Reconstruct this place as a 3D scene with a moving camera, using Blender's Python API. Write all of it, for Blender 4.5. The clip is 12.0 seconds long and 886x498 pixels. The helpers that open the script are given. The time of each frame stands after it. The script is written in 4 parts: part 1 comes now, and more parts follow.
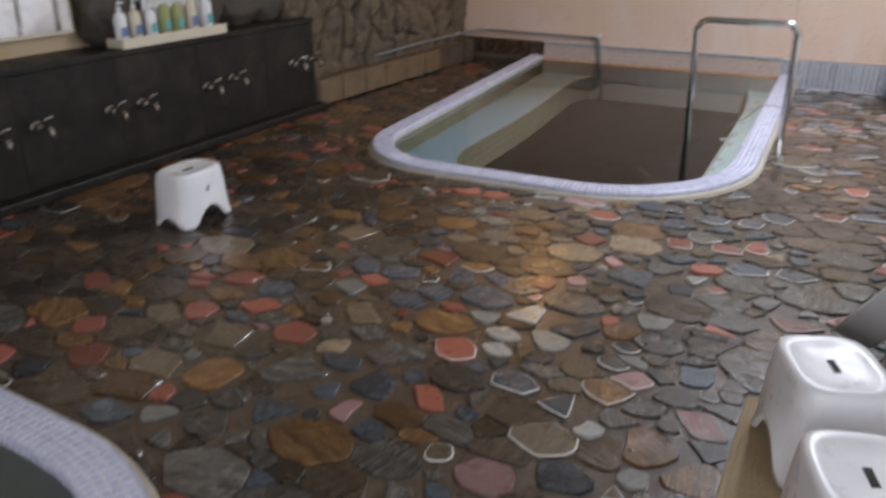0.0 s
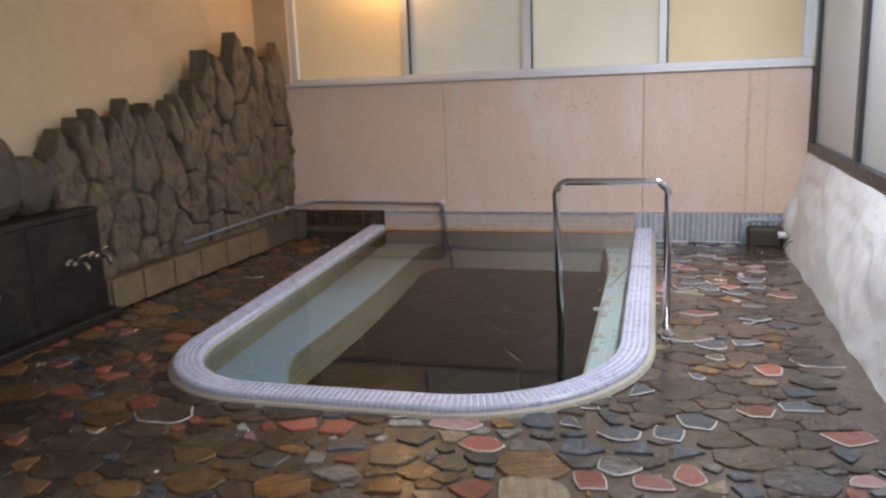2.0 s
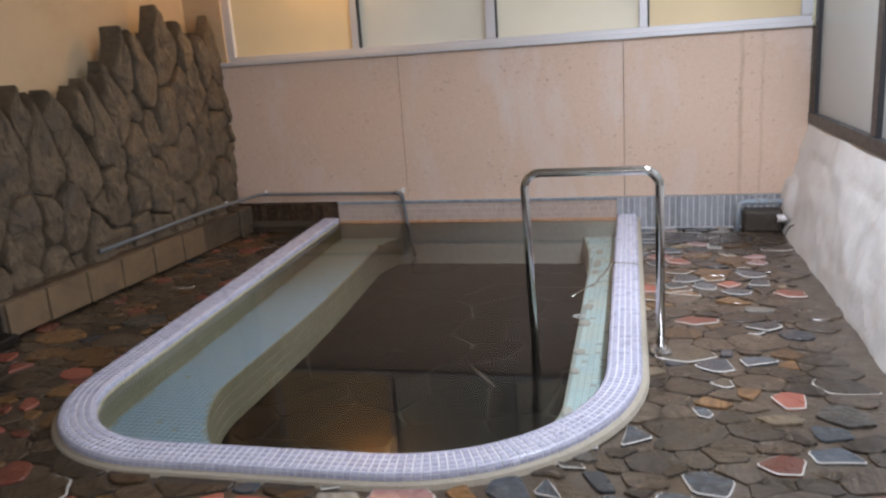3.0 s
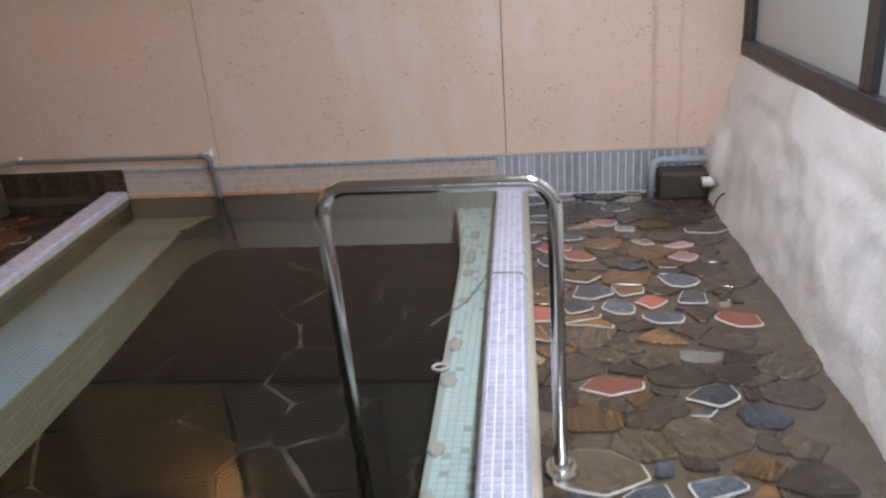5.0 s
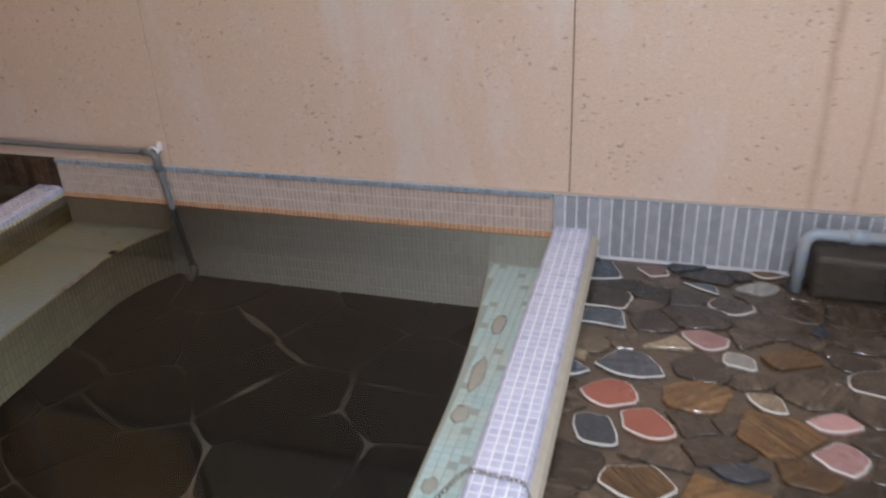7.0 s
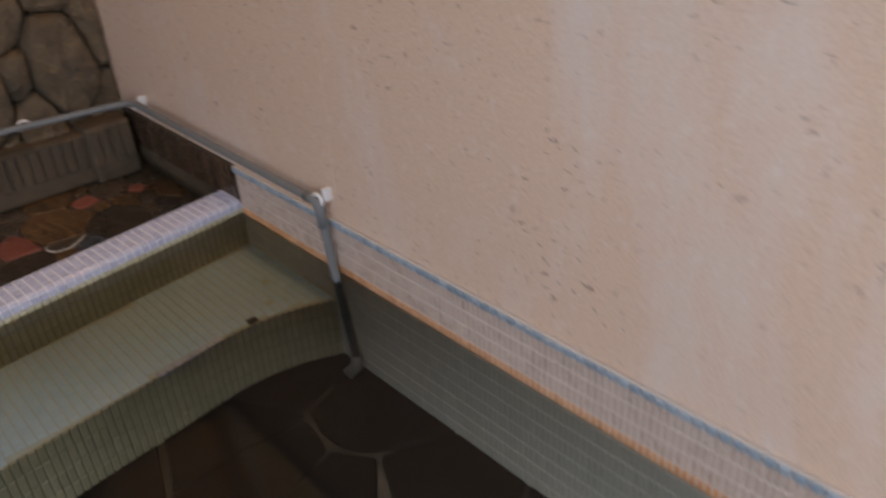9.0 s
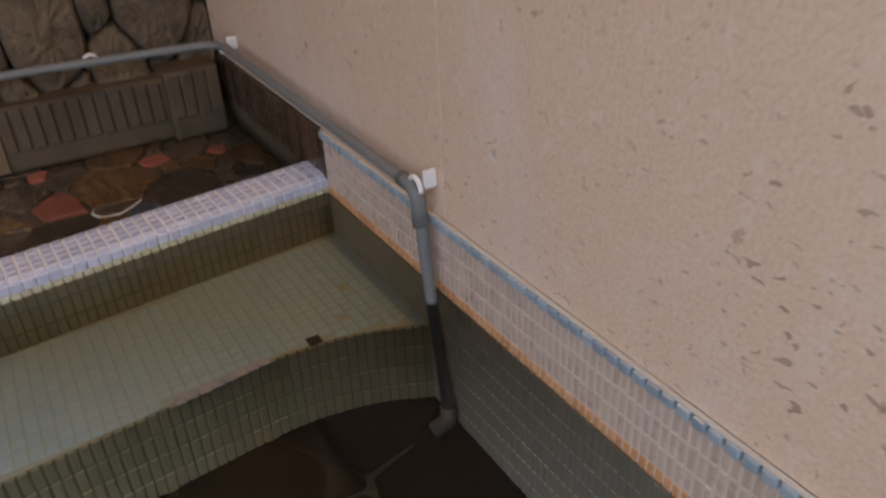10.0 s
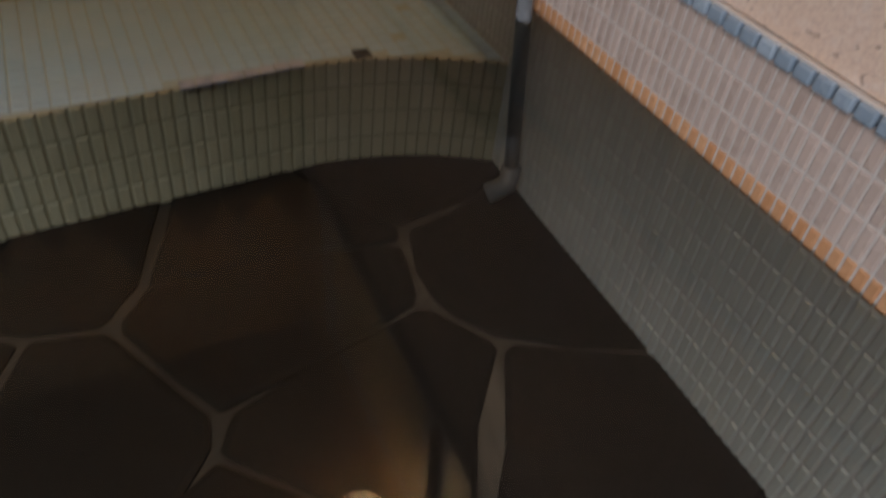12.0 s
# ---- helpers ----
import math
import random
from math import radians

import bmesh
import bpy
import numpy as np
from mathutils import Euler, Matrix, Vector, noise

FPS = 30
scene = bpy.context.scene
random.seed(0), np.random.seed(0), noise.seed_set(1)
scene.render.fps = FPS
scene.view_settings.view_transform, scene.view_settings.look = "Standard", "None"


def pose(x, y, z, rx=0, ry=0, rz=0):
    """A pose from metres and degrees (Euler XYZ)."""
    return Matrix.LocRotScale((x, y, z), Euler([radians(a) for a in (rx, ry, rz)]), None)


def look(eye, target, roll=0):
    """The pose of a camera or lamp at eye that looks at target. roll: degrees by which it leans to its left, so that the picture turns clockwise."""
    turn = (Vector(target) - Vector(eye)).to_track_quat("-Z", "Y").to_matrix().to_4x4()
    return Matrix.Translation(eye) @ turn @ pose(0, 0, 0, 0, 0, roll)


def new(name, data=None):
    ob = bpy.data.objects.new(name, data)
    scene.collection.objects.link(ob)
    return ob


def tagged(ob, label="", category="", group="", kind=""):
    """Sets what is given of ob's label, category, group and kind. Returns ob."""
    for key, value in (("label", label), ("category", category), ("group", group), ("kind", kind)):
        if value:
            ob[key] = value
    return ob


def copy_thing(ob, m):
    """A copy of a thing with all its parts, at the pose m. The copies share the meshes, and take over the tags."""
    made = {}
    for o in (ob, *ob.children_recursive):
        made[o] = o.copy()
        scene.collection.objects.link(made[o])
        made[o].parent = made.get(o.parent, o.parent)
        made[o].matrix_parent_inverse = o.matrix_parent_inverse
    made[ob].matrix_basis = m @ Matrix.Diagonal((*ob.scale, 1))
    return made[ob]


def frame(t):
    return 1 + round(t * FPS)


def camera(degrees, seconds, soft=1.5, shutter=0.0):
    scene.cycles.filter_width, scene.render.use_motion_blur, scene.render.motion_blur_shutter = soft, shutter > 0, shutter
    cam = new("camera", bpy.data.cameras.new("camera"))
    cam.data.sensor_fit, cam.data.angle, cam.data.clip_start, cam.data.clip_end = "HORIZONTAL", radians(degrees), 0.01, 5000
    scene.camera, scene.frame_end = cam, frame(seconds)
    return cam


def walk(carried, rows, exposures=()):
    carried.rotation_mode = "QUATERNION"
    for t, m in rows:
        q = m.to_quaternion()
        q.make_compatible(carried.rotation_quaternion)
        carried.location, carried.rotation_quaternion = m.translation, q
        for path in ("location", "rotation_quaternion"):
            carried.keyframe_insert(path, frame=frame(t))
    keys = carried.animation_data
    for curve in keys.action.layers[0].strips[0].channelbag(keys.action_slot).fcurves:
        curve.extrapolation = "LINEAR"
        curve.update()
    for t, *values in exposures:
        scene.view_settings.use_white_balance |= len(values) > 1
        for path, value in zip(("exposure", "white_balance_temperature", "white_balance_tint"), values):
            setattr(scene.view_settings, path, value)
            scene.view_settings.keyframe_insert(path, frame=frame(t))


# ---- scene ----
cam = camera(60.0, 12.0, soft=2.4, shutter=0.5)
PATH = [
    (0, (0.203, -0.521, 1.321), (-0.666, 1.099, 0.533), -0.1),
    (0.3, (0.122, -0.476, 1.335), (-0.638, 1.241, 0.646), 0.2),
    (0.5, (0.090, -0.392, 1.302), (-0.643, 1.363, 0.688), 0.9),
    (1, (0.09, -0.129, 1.283), (-0.644, 1.665, 0.79), 0.1),
    (1.5, (0.006, 0.13, 1.266), (-0.677, 1.964, 0.855), -0.9),
    (2, (-0.125, 0.413, 1.277), (-0.689, 2.287, 0.865), -2.3),
    (2.5, (-0.167, 0.755, 1.268), (-0.691, 2.637, 0.838), -3.4),
    (4.5, (-0.224, 2.259, 1.3), (-0.589, 4.101, 0.612), -4.3),
    (5, (-0.169, 2.636, 1.29), (-0.419, 4.483, 0.564), -4.3),
    (5.5, (-0.113, 3.038, 1.295), (-0.389, 4.872, 0.547), -4.4),
    (6, (-0.065, 3.435, 1.288), (-0.428, 5.239, 0.506), -5.4),
    (6.5, (0.03, 3.834, 1.257), (-0.424, 5.597, 0.427), -3.4),
    (8.5, (-0.239, 5.256, 1.251), (-1.285, 6.619, 0.226), -5.0),
    (9, (-0.371, 5.666, 1.261), (-1.654, 6.8, 0.227), -3.6),
    (9.5, (-0.618, 5.857, 1.108), (-2.089, 6.797, 0.132), -3.4),
    (10, (-0.845, 6.04, 0.954), (-2.325, 6.903, -0.078), -2.8),
    (10.5, (-0.95, 6.112, 0.791), (-2.406, 6.934, -0.305), 1.5),
    (11, (-1.003, 6.105, 0.662), (-2.502, 6.899, -0.398), 2.5),
    (11.5, (-1.0, 6.153, 0.557), (-2.503, 6.854, -0.562), 1.8),
    (12, (-1.011, 6.018, 0.576), (-2.307, 6.77, -0.749), 7.7),
]
walk(cam, [(t, look(eye, target, roll)) for t, eye, target, roll in PATH],
     [(0, 0.05), (8, 0.0), (9.5, 0.0), (10.5, 0.15), (11, 0.3), (11.5, 0.2), (12, 0.1)])


# ---- light ----
world = bpy.data.worlds.new("world")
scene.world = world
world.use_nodes = True
_sky = world.node_tree.nodes.new("ShaderNodeTexSky")
_sky.sky_type, _sky.sun_disc = "NISHITA", False
_sky.sun_elevation, _sky.sun_rotation = radians(40), radians(90)
_bg = world.node_tree.nodes["Background"]
_bg.inputs["Strength"].default_value = 0.08
world.node_tree.links.new(_sky.outputs[0], _bg.inputs[0])


def area_lamp(name, place, target, w, h, power, color):
    d = bpy.data.lights.new(name, "AREA")
    d.shape, d.size, d.size_y, d.energy, d.color = "RECTANGLE", w, h, power, color
    ob = new(name, d)
    ob.matrix_world = look(place, target)
    return ob


# daylight that stands behind the frosted panes of the long window wall
area_lamp("window_daylight", (1.12, 2.6, 1.55), (-2, 2.6, 1.35), 8.2, 1.5, 100, (0.83, 0.88, 1.0))
# fill from an unseen window behind the walker, added to brighten the right side
area_lamp("entrance_fill", (-0.10, -2.78, 1.45), (-0.10, 0, 0.95), 1.4, 1.5, 68, (0.86, 0.89, 1.0))
# unseen ceiling light, added to brighten the right-hand walkway
area_lamp("added_ceiling_fill", (0.25, 4.3, 2.475), (0.25, 4.3, 0), 0.16, 1.2, 74, (0.82, 0.87, 1.0)).rotation_euler = (0, 0, 0)
# added lamp that makes the frosted panes over the granite wall glow from behind
area_lamp("pane_backlight", (-1.2, 7.6, 2.0), (-1.2, 6.7, 1.8), 3.6, 0.8, 13, (1.0, 0.93, 0.82))
# glowing globe on the ceiling
_d = bpy.data.lights.new("globe_lamp_bulb", "POINT")
_d.energy, _d.color, _d.shadow_soft_size = 17, (1.0, 0.52, 0.20), 0.09
_bulb = new("globe_lamp_bulb", _d)
_bulb.location = (-2.42, 6.55, 2.34)


# ---- materials ----
class Nodes:
    """Small helper round one node material."""

    def __init__(self, name):
        self.m = bpy.data.materials.new(name)
        self.m.use_nodes = True
        self.t = self.m.node_tree
        self.b = self.t.nodes["Principled BSDF"]
        self.coord = self.t.nodes.new("ShaderNodeTexCoord").outputs["Object"]
        geo = self.t.nodes.new("ShaderNodeNewGeometry")
        self.world = geo.outputs["Position"]
        info = self.t.nodes.new("ShaderNodeObjectInfo")
        s = self.math("ADD", info.outputs["Random"], geo.outputs["Random Per Island"])
        self.rand = self.math("FRACT", self.math("MULTIPLY", s, 7.31))

    def link(self, a, b):
        self.t.links.new(a, b)

    def set(self, **kw):
        for k, v in kw.items():
            self.b.inputs[k.replace("_", " ")].default_value = v
        return self

    def math(self, op, a, b=0.0):
        n = self.t.nodes.new("ShaderNodeMath")
        n.operation = op
        for i, v in enumerate((a, b)):
            if isinstance(v, (int, float)):
                n.inputs[i].default_value = v
            else:
                self.link(v, n.inputs[i])
        return n.outputs[0]

    def scaled(self, sx, sy, sz, shift=None, turned=False):
        n = self.t.nodes.new("ShaderNodeMapping")
        n.inputs["Scale"].default_value = (sx, sy, sz)
        self.link(self.world, n.inputs["Vector"])
        if turned:
            # each piece has its own grain direction
            r = self.t.nodes.new("ShaderNodeVectorRotate")
            r.rotation_type = "Z_AXIS"
            self.link(self.world, r.inputs["Vector"])
            self.link(self.math("MULTIPLY", shift, 23.0), r.inputs["Angle"])
            self.link(r.outputs[0], n.inputs["Vector"])
        if shift is not None:
            c = self.t.nodes.new("ShaderNodeCombineXYZ")
            for i in range(3):
                self.link(self.math("MULTIPLY", shift, 37.0 + 11 * i), c.inputs[i])
            self.link(c.outputs[0], n.inputs["Location"])
        return n.outputs[0]

    def noise(self, scale, detail=4.0, rough=0.6, vec=None, distort=0.0):
        n = self.t.nodes.new("ShaderNodeTexNoise")
        n.inputs["Scale"].default_value, n.inputs["Detail"].default_value = scale, detail
        n.inputs["Roughness"].default_value, n.inputs["Distortion"].default_value = rough, distort
        self.link(vec or self.world, n.inputs["Vector"])
        return n.outputs["Fac"]

    def voronoi(self, scale, feature="F1", vec=None):
        n = self.t.nodes.new("ShaderNodeTexVoronoi")
        n.feature = feature
        n.inputs["Scale"].default_value = scale
        self.link(vec or self.world, n.inputs["Vector"])
        return n.outputs["Distance"]

    def ramp(self, fac, *stops):
        n = self.t.nodes.new("ShaderNodeValToRGB")
        while len(n.color_ramp.elements) < len(stops):
            n.color_ramp.elements.new(0.5)
        for e, (p, c) in zip(n.color_ramp.elements, stops):
            e.position = p
            e.color = (*c, 1) if isinstance(c, tuple) else (c, c, c, 1)
        self.link(fac, n.inputs[0])
        return n.outputs[0]

    def mix(self, fac, a, b, mode="MIX"):
        n = self.t.nodes.new("ShaderNodeMixRGB")
        n.blend_type = mode
        for i, v in enumerate((fac, a, b)):
            if isinstance(v, (int, float)):
                n.inputs[i].default_value = v
            elif isinstance(v, tuple):
                n.inputs[i].default_value = (*v, 1)
            else:
                self.link(v, n.inputs[i])
        return n.outputs[0]

    def color(self, c):
        self.link(c, self.b.inputs["Base Color"])
        return self

    def rough(self, r):
        self.link(r, self.b.inputs["Roughness"])
        return self

    def bump(self, h, strength=0.3, dist=0.01):
        n = self.t.nodes.new("ShaderNodeBump")
        n.inputs["Strength"].default_value, n.inputs["Distance"].default_value = strength, dist
        self.link(h, n.inputs["Height"])
        self.link(n.outputs[0], self.b.inputs["Normal"])
        return self


def stone_mat(name, dark, light, vein, gloss=0.22, stripes=0.0):
    """Wet natural paving stone: cleft grain, mottling and a coat of water."""
    n = Nodes(name)
    v = n.scaled(1, 1, 1, n.rand)
    big = n.noise(9, 5, 0.65, v)
    fine = n.noise(70, 4, 0.7, v)
    base = n.mix(big, dark, light)
    base = n.mix(n.ramp(n.noise(24, 6, 0.7, v, 1.2), (0.5, 0.0), (0.72, 0.6)), base, vein)
    if stripes:
        lines = n.noise(5, 5, 0.7, n.scaled(1.6, 15.0, 3.0, n.rand, True), 1.2)
        base = n.mix(n.ramp(lines, (0.40, 0.0), (0.62, stripes)), base, tuple(c * 0.22 for c in dark))
        base = n.mix(n.ramp(lines, (0.28, stripes * 0.7), (0.42, 0.0)), base, vein)
    tone = n.math("ADD", n.math("MULTIPLY", n.rand, 0.95), 0.35)
    c = n.t.nodes.new("ShaderNodeHueSaturation")
    n.link(tone, c.inputs["Value"])
    n.link(base, c.inputs["Color"])
    n.color(c.outputs[0])
    n.rough(n.ramp(n.noise(6, 3, 0.6), (0.35, gloss * 0.7), (0.7, gloss + 0.25)))
    n.bump(n.math("ADD", n.math("MULTIPLY", big, 0.8), n.math("MULTIPLY", fine, 0.35)), 0.55, 0.012)
    # film of water over the stone
    n.set(Coat_Weight=0.55, Coat_Roughness=0.13)
    film = n.t.nodes.new("ShaderNodeBump")
    film.inputs["Strength"].default_value, film.inputs["Distance"].default_value = 0.25, 0.012
    n.link(n.noise(14, 3), film.inputs["Height"])
    n.link(film.outputs[0], n.b.inputs["Coat Normal"])
    return n.m


M = {}
M["red"] = stone_mat("red_stone", (0.22, 0.055, 0.035), (0.36, 0.115, 0.075), (0.30, 0.12, 0.09), 0.3)
M["pink"] = stone_mat("pink_stone", (0.30, 0.14, 0.13), (0.45, 0.26, 0.25), (0.5, 0.36, 0.36), 0.3)
M["slate"] = stone_mat("slate_stone", (0.022, 0.030, 0.040), (0.085, 0.105, 0.13), (0.20, 0.23, 0.26), 0.16, 0.3)
M["orange"] = stone_mat("rust_striped_stone", (0.13, 0.06, 0.02), (0.28, 0.145, 0.05), (0.34, 0.22, 0.11), 0.28, 0.85)
M["tan"] = stone_mat("tan_stone", (0.19, 0.14, 0.085), (0.33, 0.25, 0.16), (0.4, 0.34, 0.25), 0.28, 0.5)
M["pale"] = stone_mat("pale_grey_stone", (0.2, 0.19, 0.165), (0.4, 0.39, 0.35), (0.52, 0.52, 0.5), 0.3, 0.35)
M["brown"] = stone_mat("brown_stone", (0.035, 0.024, 0.016), (0.115, 0.080, 0.052), (0.19, 0.145, 0.10), 0.22, 0.8)
M["grey"] = stone_mat("grey_stone", (0.05, 0.045, 0.038), (0.15, 0.137, 0.118), (0.3, 0.28, 0.26), 0.22, 0.85)


def simple(name, dark, light, scale=12.0, rough=0.5, metal=0.0, bump=0.15, fine=120.0, stain=None, spread=0.12):
    """Plain surface with mottling at two scales."""
    n = Nodes(name)
    c = n.mix(n.noise(scale, 5, 0.65), dark, light)
    c = n.mix(n.math("MULTIPLY", n.noise(fine, 3), 0.22), c, dark)
    if stain:
        c = n.mix(n.ramp(n.noise(scale * 0.35, 6, 0.7, None, 0.8), (0.50, 0.0), (0.72, 0.75)), c, stain)
    n.color(c).set(Metallic=metal)
    n.rough(n.ramp(n.noise(scale * 1.7, 4), (0.3, max(0.02, rough - spread)), (0.7, min(1.0, rough + spread))))
    if bump:
        n.bump(n.math("ADD", n.noise(scale * 2, 5), n.math("MULTIPLY", n.noise(fine, 3), 0.4)), bump, 0.01)
    return n.m


M["grout"] = stone_mat("wet_brown_mortar", (0.030, 0.021, 0.014), (0.085, 0.061, 0.041), (0.12, 0.092, 0.065), 0.26)
M["crust"] = simple("white_mineral_crust", (0.45, 0.42, 0.38), (0.68, 0.66, 0.62), 60, 0.6, bump=0.4)
M["kerb_stone"] = simple("tan_kerb_stone", (0.11, 0.075, 0.043), (0.23, 0.16, 0.092), 9, 0.5, bump=0.5, fine=60, stain=(0.085, 0.058, 0.034))
M["mortar"] = simple("cream_mortar", (0.34, 0.30, 0.23), (0.55, 0.5, 0.41), 30, 0.7, bump=0.5)
M["concrete"] = simple("aged_concrete", (0.05, 0.035, 0.022), (0.14, 0.10, 0.062), 9, 0.6, bump=0.4, stain=(0.035, 0.024, 0.015))


def tile_mat(name, a, b, gloss=0.18, stain=None):
    n = Nodes(name)
    c = n.mix(n.rand, a, b)
    c = n.mix(n.math("MULTIPLY", n.noise(35, 4), 0.3), c, tuple(v * 0.72 for v in a))
    if stain:
        c = n.mix(n.ramp(n.noise(5, 6, 0.7), (0.46, 0.0), (0.68, 0.8)), c, stain)
    n.color(c)
    n.rough(n.ramp(n.noise(22, 3), (0.3, gloss), (0.75, gloss + 0.22)))
    n.bump(n.noise(60, 3), 0.12, 0.004)
    return n.m


M["rim_tile"] = tile_mat("lavender_white_mosaic", (0.45, 0.46, 0.60), (0.56, 0.57, 0.70), 0.2)
M["rim_grout"] = simple("white_tile_joint", (0.74, 0.74, 0.77), (0.84, 0.84, 0.86), 30, 0.6)
M["bench_tile"] = tile_mat("pale_green_mosaic", (0.46, 0.64, 0.80), (0.52, 0.70, 0.86), 0.3, (0.50, 0.62, 0.72))
M["bench_tile_blue"] = tile_mat("pale_blue_mosaic", (0.58, 0.76, 0.80), (0.70, 0.85, 0.88), 0.3, (0.72, 0.74, 0.66))
M["bench_grout"] = simple("greenish_joint", (0.40, 0.45, 0.44), (0.52, 0.57, 0.55), 25, 0.6)
M["side_tile"] = tile_mat("olive_cream_mosaic", (0.50, 0.455, 0.31), (0.58, 0.53, 0.37), 0.35, (0.43, 0.385, 0.25))
M["side_grout"] = simple("dark_olive_joint", (0.28, 0.25, 0.16), (0.42, 0.38, 0.26), 25, 0.7)
M["strip_tile"] = tile_mat("beige_pink_mosaic", (0.46, 0.345, 0.285), (0.56, 0.43, 0.36), 0.2, (0.50, 0.40, 0.34))
M["strip_grout"] = simple("pale_joint", (0.52, 0.46, 0.41), (0.66, 0.6, 0.55), 30, 0.6)
M["wet_orange_tile"] = tile_mat("iron_stained_mosaic", (0.52, 0.255, 0.12), (0.62, 0.34, 0.18), 0.16)
M["deep_tile"] = tile_mat("grey_brown_mosaic", (0.60, 0.58, 0.53), (0.68, 0.66, 0.60), 0.3, (0.60, 0.57, 0.48))
M["blue_tile"] = tile_mat("blue_grey_bullnose_tile", (0.24, 0.30, 0.36), (0.36, 0.42, 0.48), 0.14)
M["grey_tile"] = tile_mat("grey_glazed_tile", (0.27, 0.28, 0.30), (0.40, 0.41, 0.44), 0.16)
M["brown_tile"] = tile_mat("dark_brown_glazed_tile", (0.04, 0.024, 0.015), (0.09, 0.055, 0.035), 0.16)
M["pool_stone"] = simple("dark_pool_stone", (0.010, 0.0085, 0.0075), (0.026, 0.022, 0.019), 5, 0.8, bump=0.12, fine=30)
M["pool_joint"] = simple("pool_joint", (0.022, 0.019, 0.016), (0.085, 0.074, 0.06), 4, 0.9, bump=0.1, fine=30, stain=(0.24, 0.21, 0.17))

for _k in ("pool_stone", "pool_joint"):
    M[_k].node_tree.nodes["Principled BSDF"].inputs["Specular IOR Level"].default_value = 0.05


def granite_mat():
    n = Nodes("pink_flamed_granite")
    grains = n.ramp(n.noise(150, 3, 0.7), (0.30, (0.56, 0.40, 0.32)), (0.50, (0.70, 0.515, 0.39)), (0.72, (0.77, 0.61, 0.485)))
    c = n.mix(n.math("MULTIPLY", n.noise(2.2, 5), 0.4), grains, (0.68, 0.47, 0.355))
    c = n.mix(n.ramp(n.noise(34, 4, 0.6), (0.56, 0.0), (0.70, 0.45)), c, (0.74, 0.63, 0.56))
    # scattered pits, few and uneven
    few = n.ramp(n.noise(3.0, 3, 0.6), (0.42, 0.25), (0.62, 1.0))
    pits = n.ramp(n.noise(46, 1.5, 0.4, n.scaled(1, 1, 1.7), 0.6), (0.665, 0.0), (0.705, 1.0))
    pits = n.math("MULTIPLY", pits, few)
    c = n.mix(n.math("MULTIPLY", pits, 0.7), c, (0.26, 0.155, 0.11))
    lime = n.ramp(n.noise(2.6, 6, 0.7, n.scaled(1, 1, 0.35), 0.4), (0.50, 0.0), (0.75, 0.6))
    c = n.mix(lime, c, (0.72, 0.68, 0.665))
    # two brown drip streaks near the window corner
    sep = n.t.nodes.new("ShaderNodeSeparateXYZ")
    n.link(n.world, sep.inputs[0])
    wob = n.math("MULTIPLY", n.noise(3.0, 3, 0.6), 0.05)
    for x, w, k in ((0.462, 0.022, 0.55), (0.59, 0.016, 0.4)):
        d = n.math("ABSOLUTE", n.math("SUBTRACT", n.math("ADD", sep.outputs[0], wob), x))
        streak = n.math("MULTIPLY", n.ramp(n.math("DIVIDE", d, w), (0.0, k), (1.0, 0.0)), n.ramp(n.noise(5, 4, 0.7), (0.3, 0.3), (0.6, 1.0)))
        c = n.mix(streak, c, (0.36, 0.22, 0.13))
    n.color(c)
    n.rough(n.ramp(n.noise(30, 4), (0.3, 0.34), (0.7, 0.6)))
    n.bump(n.math("SUBTRACT", n.math("MULTIPLY", n.noise(120, 3), 0.5), n.math("MULTIPLY", pits, 1.6)), 0.3, 0.006)
    return n.m


M["granite"] = granite_mat()
M["plaster_warm"] = simple("ochre_plaster", (0.46, 0.345, 0.21), (0.54, 0.41, 0.26), 3.5, 0.85, bump=0.25, stain=(0.42, 0.31, 0.185))
M["plaster_white"] = simple("flaking_white_paint", (0.70, 0.70, 0.695), (0.82, 0.82, 0.82), 6, 0.75, bump=0.8, fine=45, stain=(0.58, 0.56, 0.53))
M["ceiling"] = simple("dull_ceiling_paint", (0.34, 0.29, 0.23), (0.44, 0.38, 0.30), 4, 0.9, bump=0.1)
M["aluminium"] = simple("anodised_aluminium", (0.60, 0.60, 0.62), (0.70, 0.70, 0.72), 40, 0.42, 0.35, 0.05)
M["black_frame"] = simple("black_metal_frame", (0.012, 0.012, 0.013), (0.03, 0.03, 0.032), 30, 0.4, 0.0, 0.05)
M["steel"] = simple("polished_stainless_steel", (0.55, 0.54, 0.52), (0.68, 0.67, 0.65), 25, 0.17, 1.0, 0.03, spread=0.08)
M["chrome"] = simple("chrome", (0.72, 0.72, 0.72), (0.8, 0.8, 0.8), 30, 0.1, 1.0, 0.0, spread=0.05)
M["pvc"] = simple("grey_pvc", (0.13, 0.135, 0.14), (0.20, 0.205, 0.21), 30, 0.45, 0.0, 0.08)
M["white_plastic"] = simple("white_plastic", (0.74, 0.73, 0.74), (0.80, 0.79, 0.80), 8, 0.34, 0.0, 0.03)
M["grey_plastic"] = simple("grey_translucent_plastic", (0.45, 0.44, 0.43), (0.56, 0.55, 0.54), 8, 0.4, 0.0, 0.03)
M["cream_plastic"] = simple("cream_plastic", (0.58, 0.51, 0.38), (0.68, 0.61, 0.48), 9, 0.4, 0.0, 0.03)
M["green_plastic"] = simple("olive_liquid", (0.28, 0.29, 0.10), (0.36, 0.37, 0.15), 9, 0.3, 0.0, 0.0)
